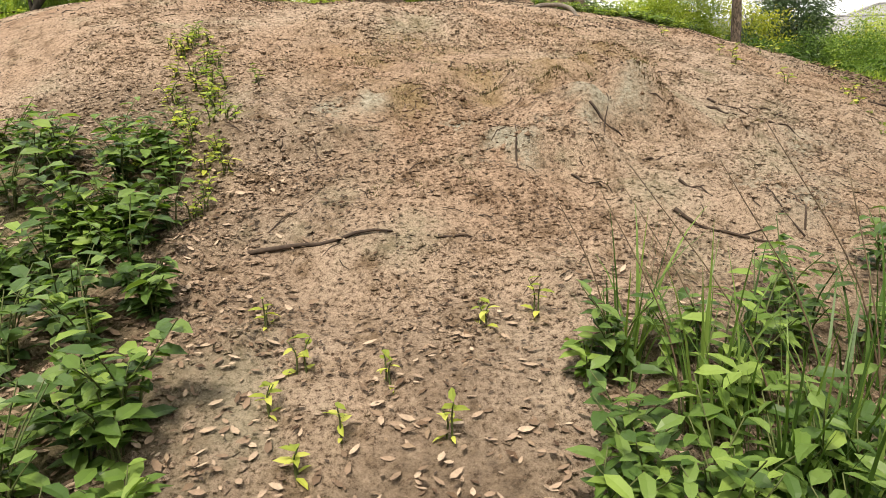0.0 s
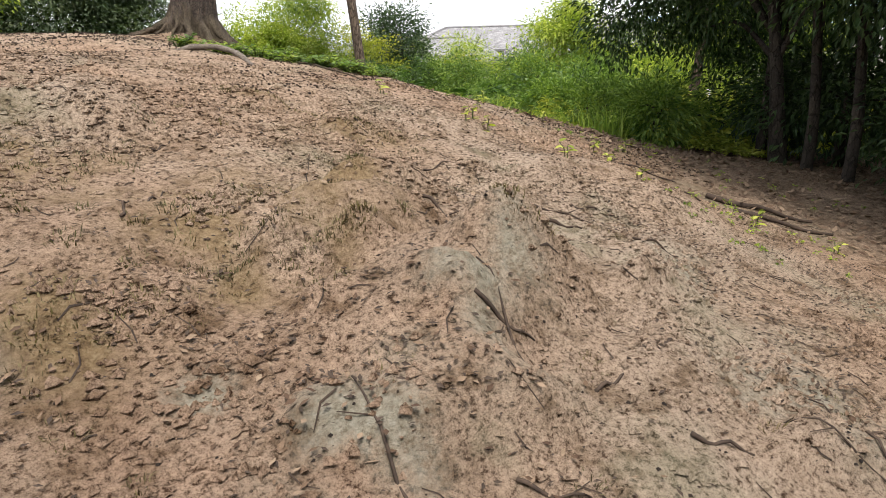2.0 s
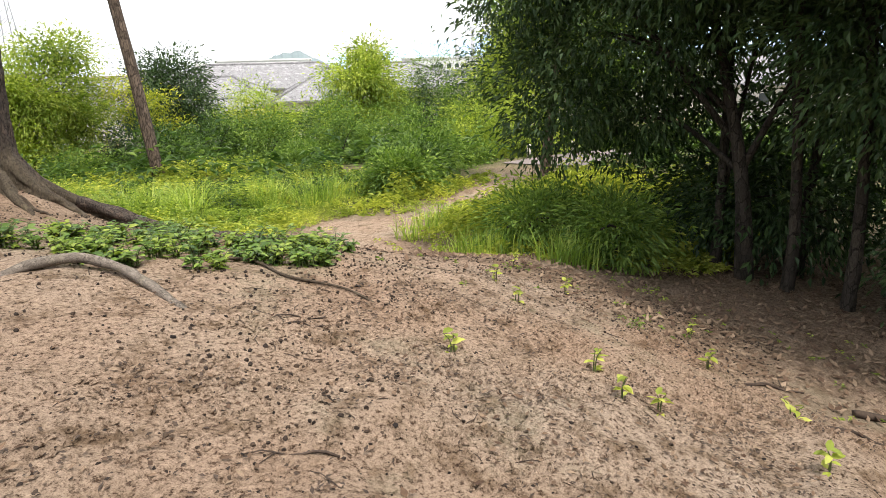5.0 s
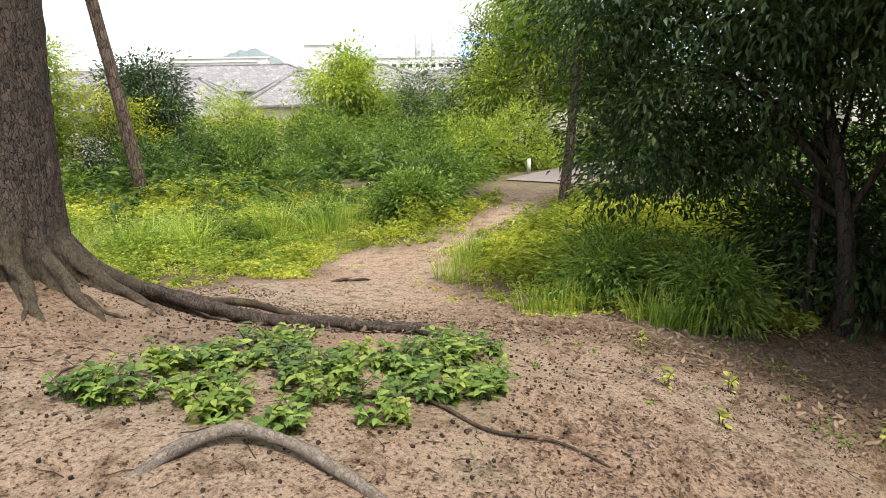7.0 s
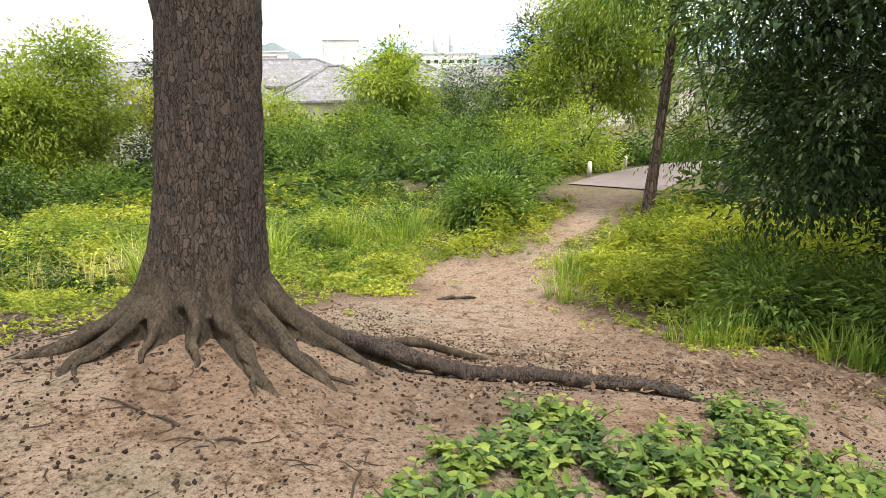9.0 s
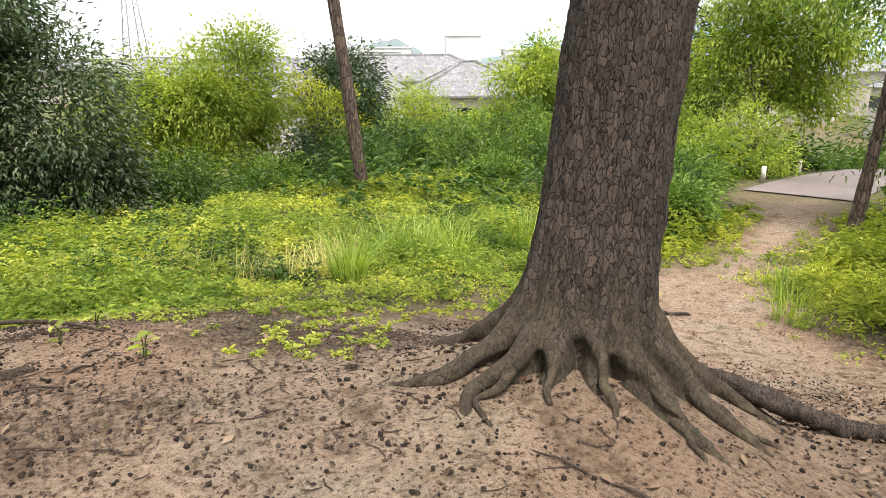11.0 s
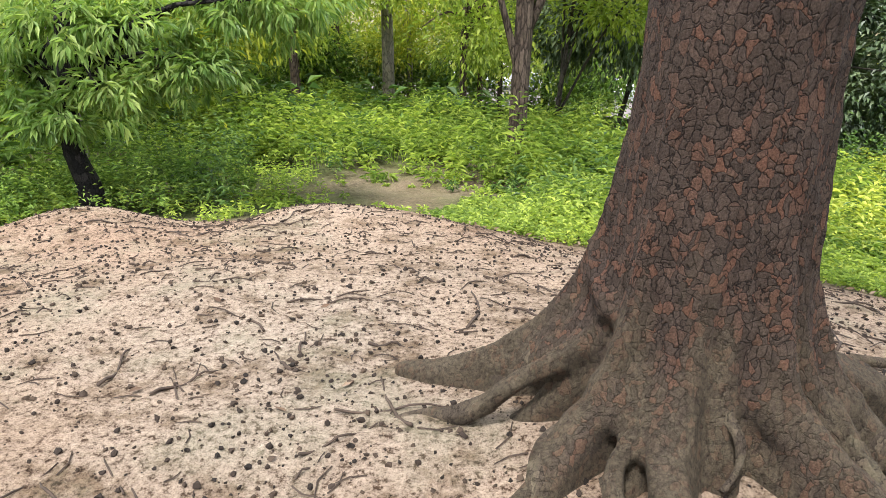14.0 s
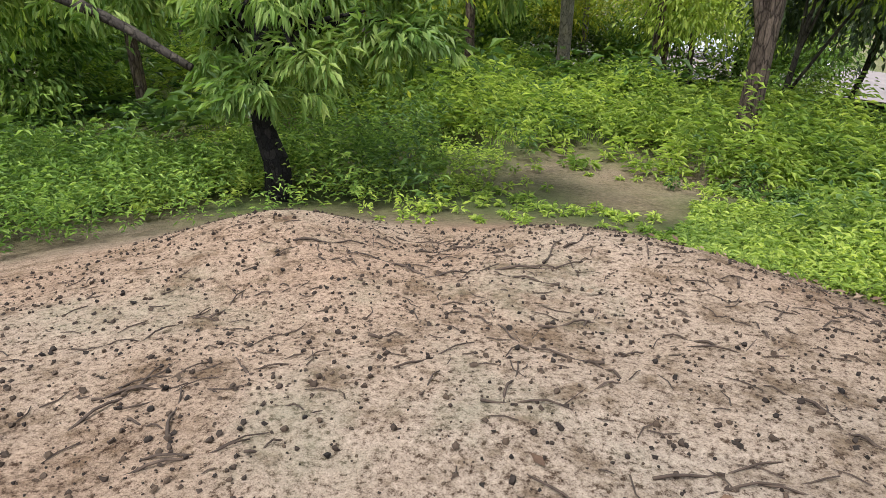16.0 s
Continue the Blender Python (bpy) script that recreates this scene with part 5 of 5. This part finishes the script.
loose_root("surface_root", "smooth grey exposed root arching over the sand", [(1.30, 10.10, -0.04), (1.48, 10.08, 0.02), (1.70, 10.0, 0.05), (1.80, 9.78, 0.04), (1.80, 9.50, 0.01), (1.82, 9.22, -0.03)], 0.032, 0.026, ROOT_GREY)
loose_root("surface_root", "long thin brown root running down the slope", [(2.35, 10.0, 0.0), (2.6, 9.7, 0.02), (2.55, 9.3, 0.01), (2.75, 9.0, 0.01), (2.7, 8.6, -0.02)], 0.012, 0.006, ROOT)
loose_root("surface_root", "dark twisted root reaching over leaf litter", [(2.7, 12.15, 0.06), (3.05, 11.85, 0.08), (3.35, 11.62, 0.03), (3.65, 11.35, 0.06), (3.82, 10.98, 0.03), (3.9, 10.62, 0.03), (3.88, 10.28, -0.04)], 0.055, 0.04, BARK_A, 60, 14, 0.7)
loose_root("surface_root", "forked dark root lifted off the soil", [(2.9, 12.4, 0.06), (3.4, 12.45, 0.10), (3.8, 12.4, 0.12), (4.2, 12.25, 0.03), (4.5, 12.2, -0.02)], 0.045, 0.025, ROOT, 34)
loose_root("surface_root", "thick worn root beside the grey tree", [(-0.75, 14.05, 0.01), (-0.45, 13.97, 0.015), (-0.2, 14.05, 0.0), (0.1, 14.0, 0.015), (0.35, 14.06, -0.02)], 0.026, 0.03, ROOT, 40, 12, 0.7)
loose_root("surface_root", "thin bowed root lifted above the soil", [(-0.6, 15.1, 0.02), (0.0, 15.2, 0.03), (0.4, 15.2, 0.09), (0.7, 15.0, 0.06), (0.9, 14.7, -0.02)], 0.02, 0.008, ROOT, 26)
loose_root("surface_root", "dark root stub on the trodden path", [(7.2, 14.55, -0.03), (7.36, 14.46, 0.03), (7.5, 14.42, 0.0), (7.64, 14.28, 0.02), (7.8, 14.26, -0.03)], 0.034, 0.016, BARK_A, 24, 10, 0.7)
v, f = tube([(-0.83, 15.3, down(-0.83, 15.3, -0.08)), (-0.83, 15.3, down(-0.83, 15.3, 0.08)), (-0.85, 15.31, down(-0.83, 15.3, 0.2))], [0.045, 0.034, 0.022], 10, 0.3, 3)
tagged(mesh_object("cut_stump", v, f, ROOT_GREY), "short weathered stump beside exposed roots", "stump")


def stick(x, y, length, turn, r, bent, k):
    a = np.array([math.cos(turn), math.sin(turn)])
    b = np.array([-a[1], a[0]])
    pts = []
    for s in np.linspace(-0.5, 0.5, 9):
        q = np.array([x, y]) + a * s * length + b * bent * length * math.sin(s * 5 + k)
        pts.append((q[0], q[1], float(height(q[0], q[1])) + r * 0.8 + 0.01 * math.sin(s * 11 + k)))
    v, f = tube(pts, np.linspace(r, r * 0.45, 9), 6, 0.5, k)
    top = tagged(mesh_object("fallen_stick", v, f, TWIG), "dead brown stick lying on the sand", "stick", "sticks scattered on the mound")
    if k % 3 == 0:
        p, e = np.array(pts[5]), np.array([a[0] * 0.8 + b[0], a[1] * 0.8 + b[1], 0.12]) * length * 0.22
        tv, tf = tube([p, p + e * 0.5, p + e], [r * 0.5, r * 0.35, r * 0.2], 5, 0.3, k)
        mesh_object("side_twig", tv, tf, TWIG, top)


sticks = np.random.default_rng(12)
for k, (sx, sy, sl, st, sr) in enumerate(((1.55, 3.5, 0.55, -0.5, 0.012), (5.3, 6.1, 0.9, -0.85, 0.03), (5.1, 5.75, 0.8, -0.75, 0.026), (4.7, 6.9, 0.6, -0.5, 0.014), (4.3, 6.3, 0.5, -1.1, 0.0135), (1.9, 6.2, 0.35, 0.2, 0.009), (2.4, 5.6, 0.4, -0.8, 0.01), (1.6, 5.0, 0.3, 0.3, 0.016), (0.15, 3.35, 0.3, 0.1, 0.008), (1.48, 5.47, 0.3, -0.85, 0.011), (2.25, 5.42, 0.24, -0.6, 0.012), (1.1, 4.45, 0.22, -0.3, 0.009), (0.9, 3.95, 0.25, -0.8, 0.007), (1.5, 3.86, 0.2, -0.7, 0.009), (2.6, 5.05, 0.26, -0.5, 0.008), (2.7, 5.6, 0.3, -0.45, 0.009), (1.35, 4.2, 0.14, 0.1, 0.009), (-0.6, 3.3, 0.75, 0.12, 0.014))):
    stick(sx, sy, sl, st, sr, 0.008 if sr > 0.013 else 0.05, k)
for k in range(360):
    sx, sy = sticks.uniform(-4.6, 2.2), sticks.uniform(3.4, 17.0)
    if k % 3:
        sx, sy = sticks.uniform(-4.6, 0.6), sticks.uniform(12.6, 16.8)
    if math.hypot(sx - 2.15, sy - 12.5) > 0.7 and math.hypot(sx + 1.3, sy - 14.4) > 0.6:
        stick(sx, sy, sticks.uniform(0.12, 0.46), sticks.uniform(0, 3.1), sticks.uniform(0.003, 0.0068), sticks.uniform(0.01, 0.07), k)


# ---- fallen leaves, cones, crumbs ----
def flat_leaves(x, y, size, slim, fine=False):
    n = len(x)
    pos = np.stack([x, y, height(x, y) + rng.uniform(0.004, 0.022, n)], -1)
    a = rng.uniform(0, 2 * np.pi, n)
    axis = np.stack([np.cos(a), np.sin(a), rng.uniform(-0.25, 0.35, n)], -1)
    L = size * rng.uniform(0.5, 1.4, n)
    return leaf_mesh(pos, axis, L, L * slim, rng.uniform(-0.2, 0.2), 0.13, fine)


def lumps(x, y, size, squash=0.8, sink=0.25, round_=False):
    """Small uneven lumps of eight or twenty sides."""
    n = len(x)
    r = size * (0.5 + 1.4 * rng.random(n) ** 2)
    c = np.stack([x, y, height(x, y) + r * squash * sink], -1)
    if round_:
        g = (1 + 5 ** 0.5) / 2
        base = np.array([(-1, g, 0), (1, g, 0), (-1, -g, 0), (1, -g, 0), (0, -1, g), (0, 1, g), (0, -1, -g), (0, 1, -g), (g, 0, -1), (g, 0, 1), (-g, 0, -1), (-g, 0, 1)]) / (1 + g * g) ** 0.5
        faces = ((0, 11, 5), (0, 5, 1), (0, 1, 7), (0, 7, 10), (0, 10, 11), (1, 5, 9), (5, 11, 4), (11, 10, 2), (10, 7, 6), (7, 1, 8), (3, 9, 4), (3, 4, 2), (3, 2, 6), (3, 6, 8), (3, 8, 9), (4, 9, 5), (2, 4, 11), (6, 2, 10), (8, 6, 7), (9, 8, 1))
    else:
        base = np.array([(1, 0, 0), (0, 1, 0), (-1, 0, 0), (0, -1, 0), (0, 0, 1), (0, 0, -1)], float)
        faces = ((0, 1, 4), (1, 2, 4), (2, 3, 4), (3, 0, 4), (1, 0, 5), (2, 1, 5), (3, 2, 5), (0, 3, 5))
    m = len(base)
    turn = rng.uniform(0, 6.3, n)
    d = np.stack([base[None, :, 0] * np.cos(turn)[:, None] - base[None, :, 1] * np.sin(turn)[:, None], base[None, :, 0] * np.sin(turn)[:, None] + base[None, :, 1] * np.cos(turn)[:, None], np.repeat(base[None, :, 2] * squash, n, 0)], -1)
    v = c[:, None] + d * r[:, None, None] * rng.uniform(0.45, 1.45, (n, m, 1))
    k = m * np.arange(n)[:, None]
    f = np.concatenate([k + list(q) for q in faces], 1).reshape(-1, 3)
    return v.reshape(-1, 3), f


x, y = scatter(60000, (-5, 10, 0.6, 17.4), lambda x, y: np.clip(litter_amount(x, y), 0, 1) ** 1.3 * 0.75 + 0.012)
stuff("fallen_leaves", [flat_leaves(x, y, 0.046, 0.45)], LITTER, "dry brown fallen leaves strewn over the soil", "leaf litter")
x, y = scatter(9000, (3.6, 10.5, 4.0, 12.5), lambda x, y: np.clip(litter_amount(x, y), 0, 1))
stuff("shade_litter", [flat_leaves(x, y, 0.075, 0.42)], LITTER, "thick brown leaf litter under the evergreens", "leaf litter")
x, y = scatter(9000, (-2.6, 2.6, 0.8, 5.6), lambda x, y: 0.7 * step(3.3, 2.2, y) + 0.7 * step(-0.5, -1.1, x) * step(5.6, 3.6, y))
stuff("foot_litter", [flat_leaves(x, y, 0.05, 0.42, True)], PALE_LITTER, "large dry leaves at the foot of the mound", "leaf litter")
x, y = scatter(40000, (-1.8, 2.4, 12.4, 15.6), lambda x, y: np.clip(litter_amount(x, y), 0, 1))
stuff("plateau_litter", [flat_leaves(x, y, 0.022, 0.45)], TWIG, "dark leaf debris between the two big trees", "leaf litter")
x, y = scatter(5200, (4.0, 13.0, 10.0, 17.0), lambda x, y: (bare_depth(x, y) > 0) * 0.8)
stuff("path_litter", [flat_leaves(x, y, 0.05, 0.42)], LITTER, "scattered dry leaves on the trodden path", "leaf litter")
x, y = scatter(2600, (3.0, 13.0, 10.0, 17.0), lambda x, y: step(0.9, 0.0, bare_depth(x, y)) * (bare_depth(x, y) > -0.2) * patchy(x, y, 0.6, 19, 0.0))
stuff("path_herbs", [herb_leaves(x, y, 0.22, 10, 0.09, 0.42, 1.0)], L_HERB2, "small herbs creeping onto the path", "herbs")
x, y = scatter(520, (3.6, 7.0, 4.4, 10.4), lambda x, y: np.clip(0.25 + 1.6 * fbm(x, y, 0.8, 3, 13), 0, 1))
stuff("slope_seedlings", [herb_leaves(x, y, 0.10, 9, 0.05, 0.42, 1.0)], L_HERB, "tiny green seedlings in the leaf litter", "seedlings")
x, y = scatter(56000, (-3.2, 4.6, 1.6, 9.6), lambda x, y: np.clip(0.45 + 1.5 * fbm(x, y, 0.45, 3, 83), 0.05, 1))
half = len(x) // 2
stuff("leaf_flakes", [flat_leaves(x[:half], y[:half], 0.032, 0.45)], LITTER, "reddish-brown flakes of dry leaf on the sand", "leaf litter")
x, y = x[half:], y[half:]
stuff("leaf_crumbs", [flat_leaves(x, y, 0.027, 0.42)], TWIG, "dark crumbs of leaf and bark on the sand", "leaf litter")
x, y = scatter(92000, (-6.0, 6.0, 7.0, 17.4), lambda x, y: (bare_depth(x, y) > 0.1) * np.clip(0.08 + 0.30 * step(10.5, 13, y) + 0.55 * patchy(x, y, 0.8, 91, 0.05) + 0.6 * litter_amount(x, y), 0, 1) * 0.8)
stuff("fallen_cones", [lumps(x, y, 0.0064, 0.85, 0.55, True)], CONE, "small dark fallen cones dotting the sand", "cones")
x, y = scatter(34000, (-6.0, 5.0, 3.0, 17.2), lambda x, y: (bare_depth(x, y) > 0.1) * np.clip(0.5 + 1.4 * fbm(x, y, 0.5, 3, 29), 0.08, 1))
stuff("bark_crumbs", [lumps(x, y, 0.0058, 0.6, 0.4)], CONE, "tiny dark crumbs of bark on the sand", "crumbs")
x, y = scatter(70000, (-3.6, 4.8, 1.8, 9.0), lambda x, y: np.clip(0.3 + 1.6 * fbm(x, y, 0.5, 3, 71), 0, 1))
stuff("soil_clods", [lumps(x, y, 0.0150, 0.85, 0.15)], SOIL, "loose crumbled clods of pale sandy soil", "clods")
x, y = scatter(4200, (-5.5, 5.5, 3.0, 17.0), lambda x, y: (bare_depth(x, y) > 0) * (0.35 + 0.55 * (y > 11)))
a, tl = rng.uniform(0, 6.3, len(x)), rng.uniform(0.03, 0.13, len(x))
pieces = []
for k in range(len(x)):
    p = [(x[k] + s * tl[k] * math.cos(a[k] + 0.5 * s), y[k] + s * tl[k] * math.sin(a[k] + 0.5 * s)) for s in (-0.5, 0.0, 0.5)]
    pieces.append(tube([(px, py, 0.0) for px, py in p], [0.0025, 0.0028, 0.0016], 4))
    pieces[-1][0][:, 2] += height(pieces[-1][0][:, 0], pieces[-1][0][:, 1]) + 0.004
stuff("small_twigs", pieces, TWIG, "thin dead twigs scattered on the soil", "twigs")


# ---- plants at the foot of the mound and on it ----
L_MOSS = leaf_material("dry_brown_moss", (0.06, 0.045, 0.025), (0.13, 0.10, 0.055), (0.22, 0.19, 0.10), 0.8, 0.2)


def leafy_plant(name, label, x, y, tall, stems, leaves, size, leaf, slim=0.48, spread=0.45, group="", category="plant"):
    """A plant with separate stems and broad, bent leaves."""
    z = float(height(x, y))
    top = empty(name, label, category, group, (x, y, z))
    pos, axis = [], []
    for s in range(stems):
        a = rng.uniform(0, 6.3)
        h = tall * rng.uniform(0.6, 1.1)
        tip = np.array([math.cos(a) * spread * h, math.sin(a) * spread * h, h])
        mid = tip * np.array([0.35, 0.35, 0.55])
        line = bezier([np.array([0.02 * math.cos(a), 0.02 * math.sin(a), -0.02]), mid, tip], 8)
        v, f = tube(line, np.linspace(0.005, 0.002, 8), 5)
        mesh_object("stem", v, f, STEM, top)
        for k in range(leaves):
            t = 0.25 + 0.75 * k / max(1, leaves - 1)
            p = line[min(7, int(t * 7))]
            b = a + k * 2.4 + rng.normal(0, 0.3)
            pos.append(p)
            axis.append((math.cos(b), math.sin(b), rng.uniform(-0.1, 0.5)))
    n = len(pos)
    L = size * rng.uniform(0.6, 1.3, n)
    v, f = leaf_mesh(np.array(pos), np.array(axis), L, L * slim, 0.22, 0.25, True)
    mesh_object("foliage", v, f, leaf, top, smooth=False)
    return top


plants = np.random.default_rng(33)
for k in range(165):  # dense leafy bank left of the start
    px, py = plants.uniform(-3.2, -0.75), plants.uniform(1.2, 4.4)
    if px > -0.75 - 0.35 * (py - 1.6):
        continue
    leafy_plant("broadleaf_seedling", "bushy green broadleaf seedling over brown litter", px, py, plants.uniform(0.22, 0.45), 5, 8, 0.10, (L_MID, L_DEEP, L_DEEP)[k % 3], 0.5, 0.5, "leafy bank beside the start", "seedling")
for k in range(120):  # weeds right of the start
    px, py = plants.uniform(0.05, 2.8), plants.uniform(1.2, 3.4)
    if py > 2.2 + 0.45 * px or px < 0.12 * (py + 0.2):
        continue
    leafy_plant("green_weed", "leafy green weed at the foot of the mound", px, py, plants.uniform(0.22, 0.45), 4, 8, 0.10, (L_DEEP, L_DEEP, L_MID)[k % 3], 0.42, 0.45, "weeds beside the start", "weed")
for px, py in ((-0.55, 2.5), (-0.35, 2.2), (-0.75, 2.75), (-0.5, 2.05), (-0.2, 2.45), (0.2, 2.75), (0.45, 2.85), (-0.65, 2.3), (0.05, 2.2)):
    leafy_plant("small_seedling", "small upright green seedling in dry leaves", px, py, 0.16, 2, 5, 0.06, L_HERB2, 0.4, 0.3, "small seedlings at the start", "seedling")
for k in range(48):  # the gully with plants up the slope
    s = plants.random()
    leafy_plant("gully_plant", "low green plant growing in the leaf-filled gully", -1.35 - 0.75 * s + plants.normal(0, 0.18), 3.6 + 2.6 * s + plants.normal(0, 0.1), 0.14, 3, 5, 0.06, (L_HERB, L_HERB2)[k % 2], 0.42, 0.6, "plants along the gully", "plant")
for k in range(190):  # the patch of ground cover by the brown tree
    a, r = plants.uniform(0, 6.3), math.sqrt(plants.random())
    px, py = 2.55 + 1.2 * r * math.cos(a), 10.28 + 0.72 * r * math.sin(a) - 0.3 * r * math.cos(a)
    if float(fbm(px, py, 0.55, 3, 211)) + 0.25 * (1 - r) > 0.02:
        leafy_plant("ground_cover_plant", "low bushy plant with fresh green pointed leaves", px, py, plants.uniform(0.07, 0.15), 5, 7, 0.058, (L_HERB, L_MID, L_DEEP)[k % 3], 0.45, 0.75, "ground cover beside the brown tree", "plant")
for px, py in ((3.94, 8.5), (3.2, 7.6), (4.3, 8.9), (3.26, 6.44), (2.95, 7.35), (3.1, 7.2), (4.0, 6.7), (3.8, 6.2), (4.6, 5.7), (4.9, 5.2), (4.4, 7.3), (5.2, 7.6), (4.9, 8.6), (5.4, 9.4), (2.6, 8.1), (0.62, 14.6), (0.75, 13.9), (0.9, 15.0)):
    leafy_plant("small_seedling", "small green seedling growing in bare sand", px, py, 0.13, 2, 5, 0.065, L_HERB2, 0.45, 0.5, "seedlings on the mound", "seedling")
tufts("foot_grass", [(1.15, 1.95, 0.14), (1.0, 2.2, 0.12), (1.35, 2.05, 0.12), (-1.75, 1.9, 0.15), (0.75, 2.5, 0.1), (1.7, 2.4, 0.15), (1.3, 1.75, 0.1), (2.0, 2.2, 0.15)], 26, 0.78, 0.016, L_DEEP, "broad green grass blades at the mound's foot", 0.55, 0.4)
for k, (bx, by, tx, ty, h) in enumerate(((0.92, 2.2, 0.62, 2.5, 0.85), (1.25, 2.1, 0.75, 2.6, 1.0), (1.45, 2.2, 1.05, 2.5, 1.0), (1.7, 2.3, 1.3, 2.7, 1.05), (0.72, 2.6, 0.5, 2.9, 0.6), (1.5, 2.0, 1.45, 2.4, 1.05), (1.1, 2.4, 0.8, 2.9, 0.75))):
    z = float(height(bx, by))
    line = bezier([(bx, by, z), ((bx * 2 + tx) / 3, (by * 2 + ty) / 3, z + 0.5 * h), (tx, ty, z + h)], 10)
    v, f = tube(line, np.linspace(0.0045, 0.0018, 10), 5)
    tagged(mesh_object("grass_stalk", v, f, STALK), "thin purple-brown grass stalk leaning over weeds", "grass stalk", "stalks beside the start")

tuft_rng = np.random.default_rng(8)
spots = [(0.64, 5.06, 0.09), (1.43, 4.82, 0.12), (-0.2, 4.9, 0.13), (1.39, 6.84, 0.11), (1.26, 6.3, 0.08), (0.6, 4.41, 0.09), (1.9, 6.4, 0.1), (0.2, 4.95, 0.1), (0.9, 5.1, 0.1), (1.6, 4.95, 0.1)]
spots += [(sx + tuft_rng.normal(0, 0.5 * r), sy + tuft_rng.normal(0, 0.35 * r), 0.06) for sx, sy, r, k in TURF for _ in range(int(30 * r) + 2)]
spots += [(tuft_rng.uniform(-1.2, 2.6), tuft_rng.uniform(3.6, 7.4), tuft_rng.uniform(0.03, 0.08)) for _ in range(46)]
tufts("dry_moss_tufts", spots, 70, 0.05, 0.006, L_MOSS, "dry brownish moss and grass tufts on the slope", 0.9, 0.6)
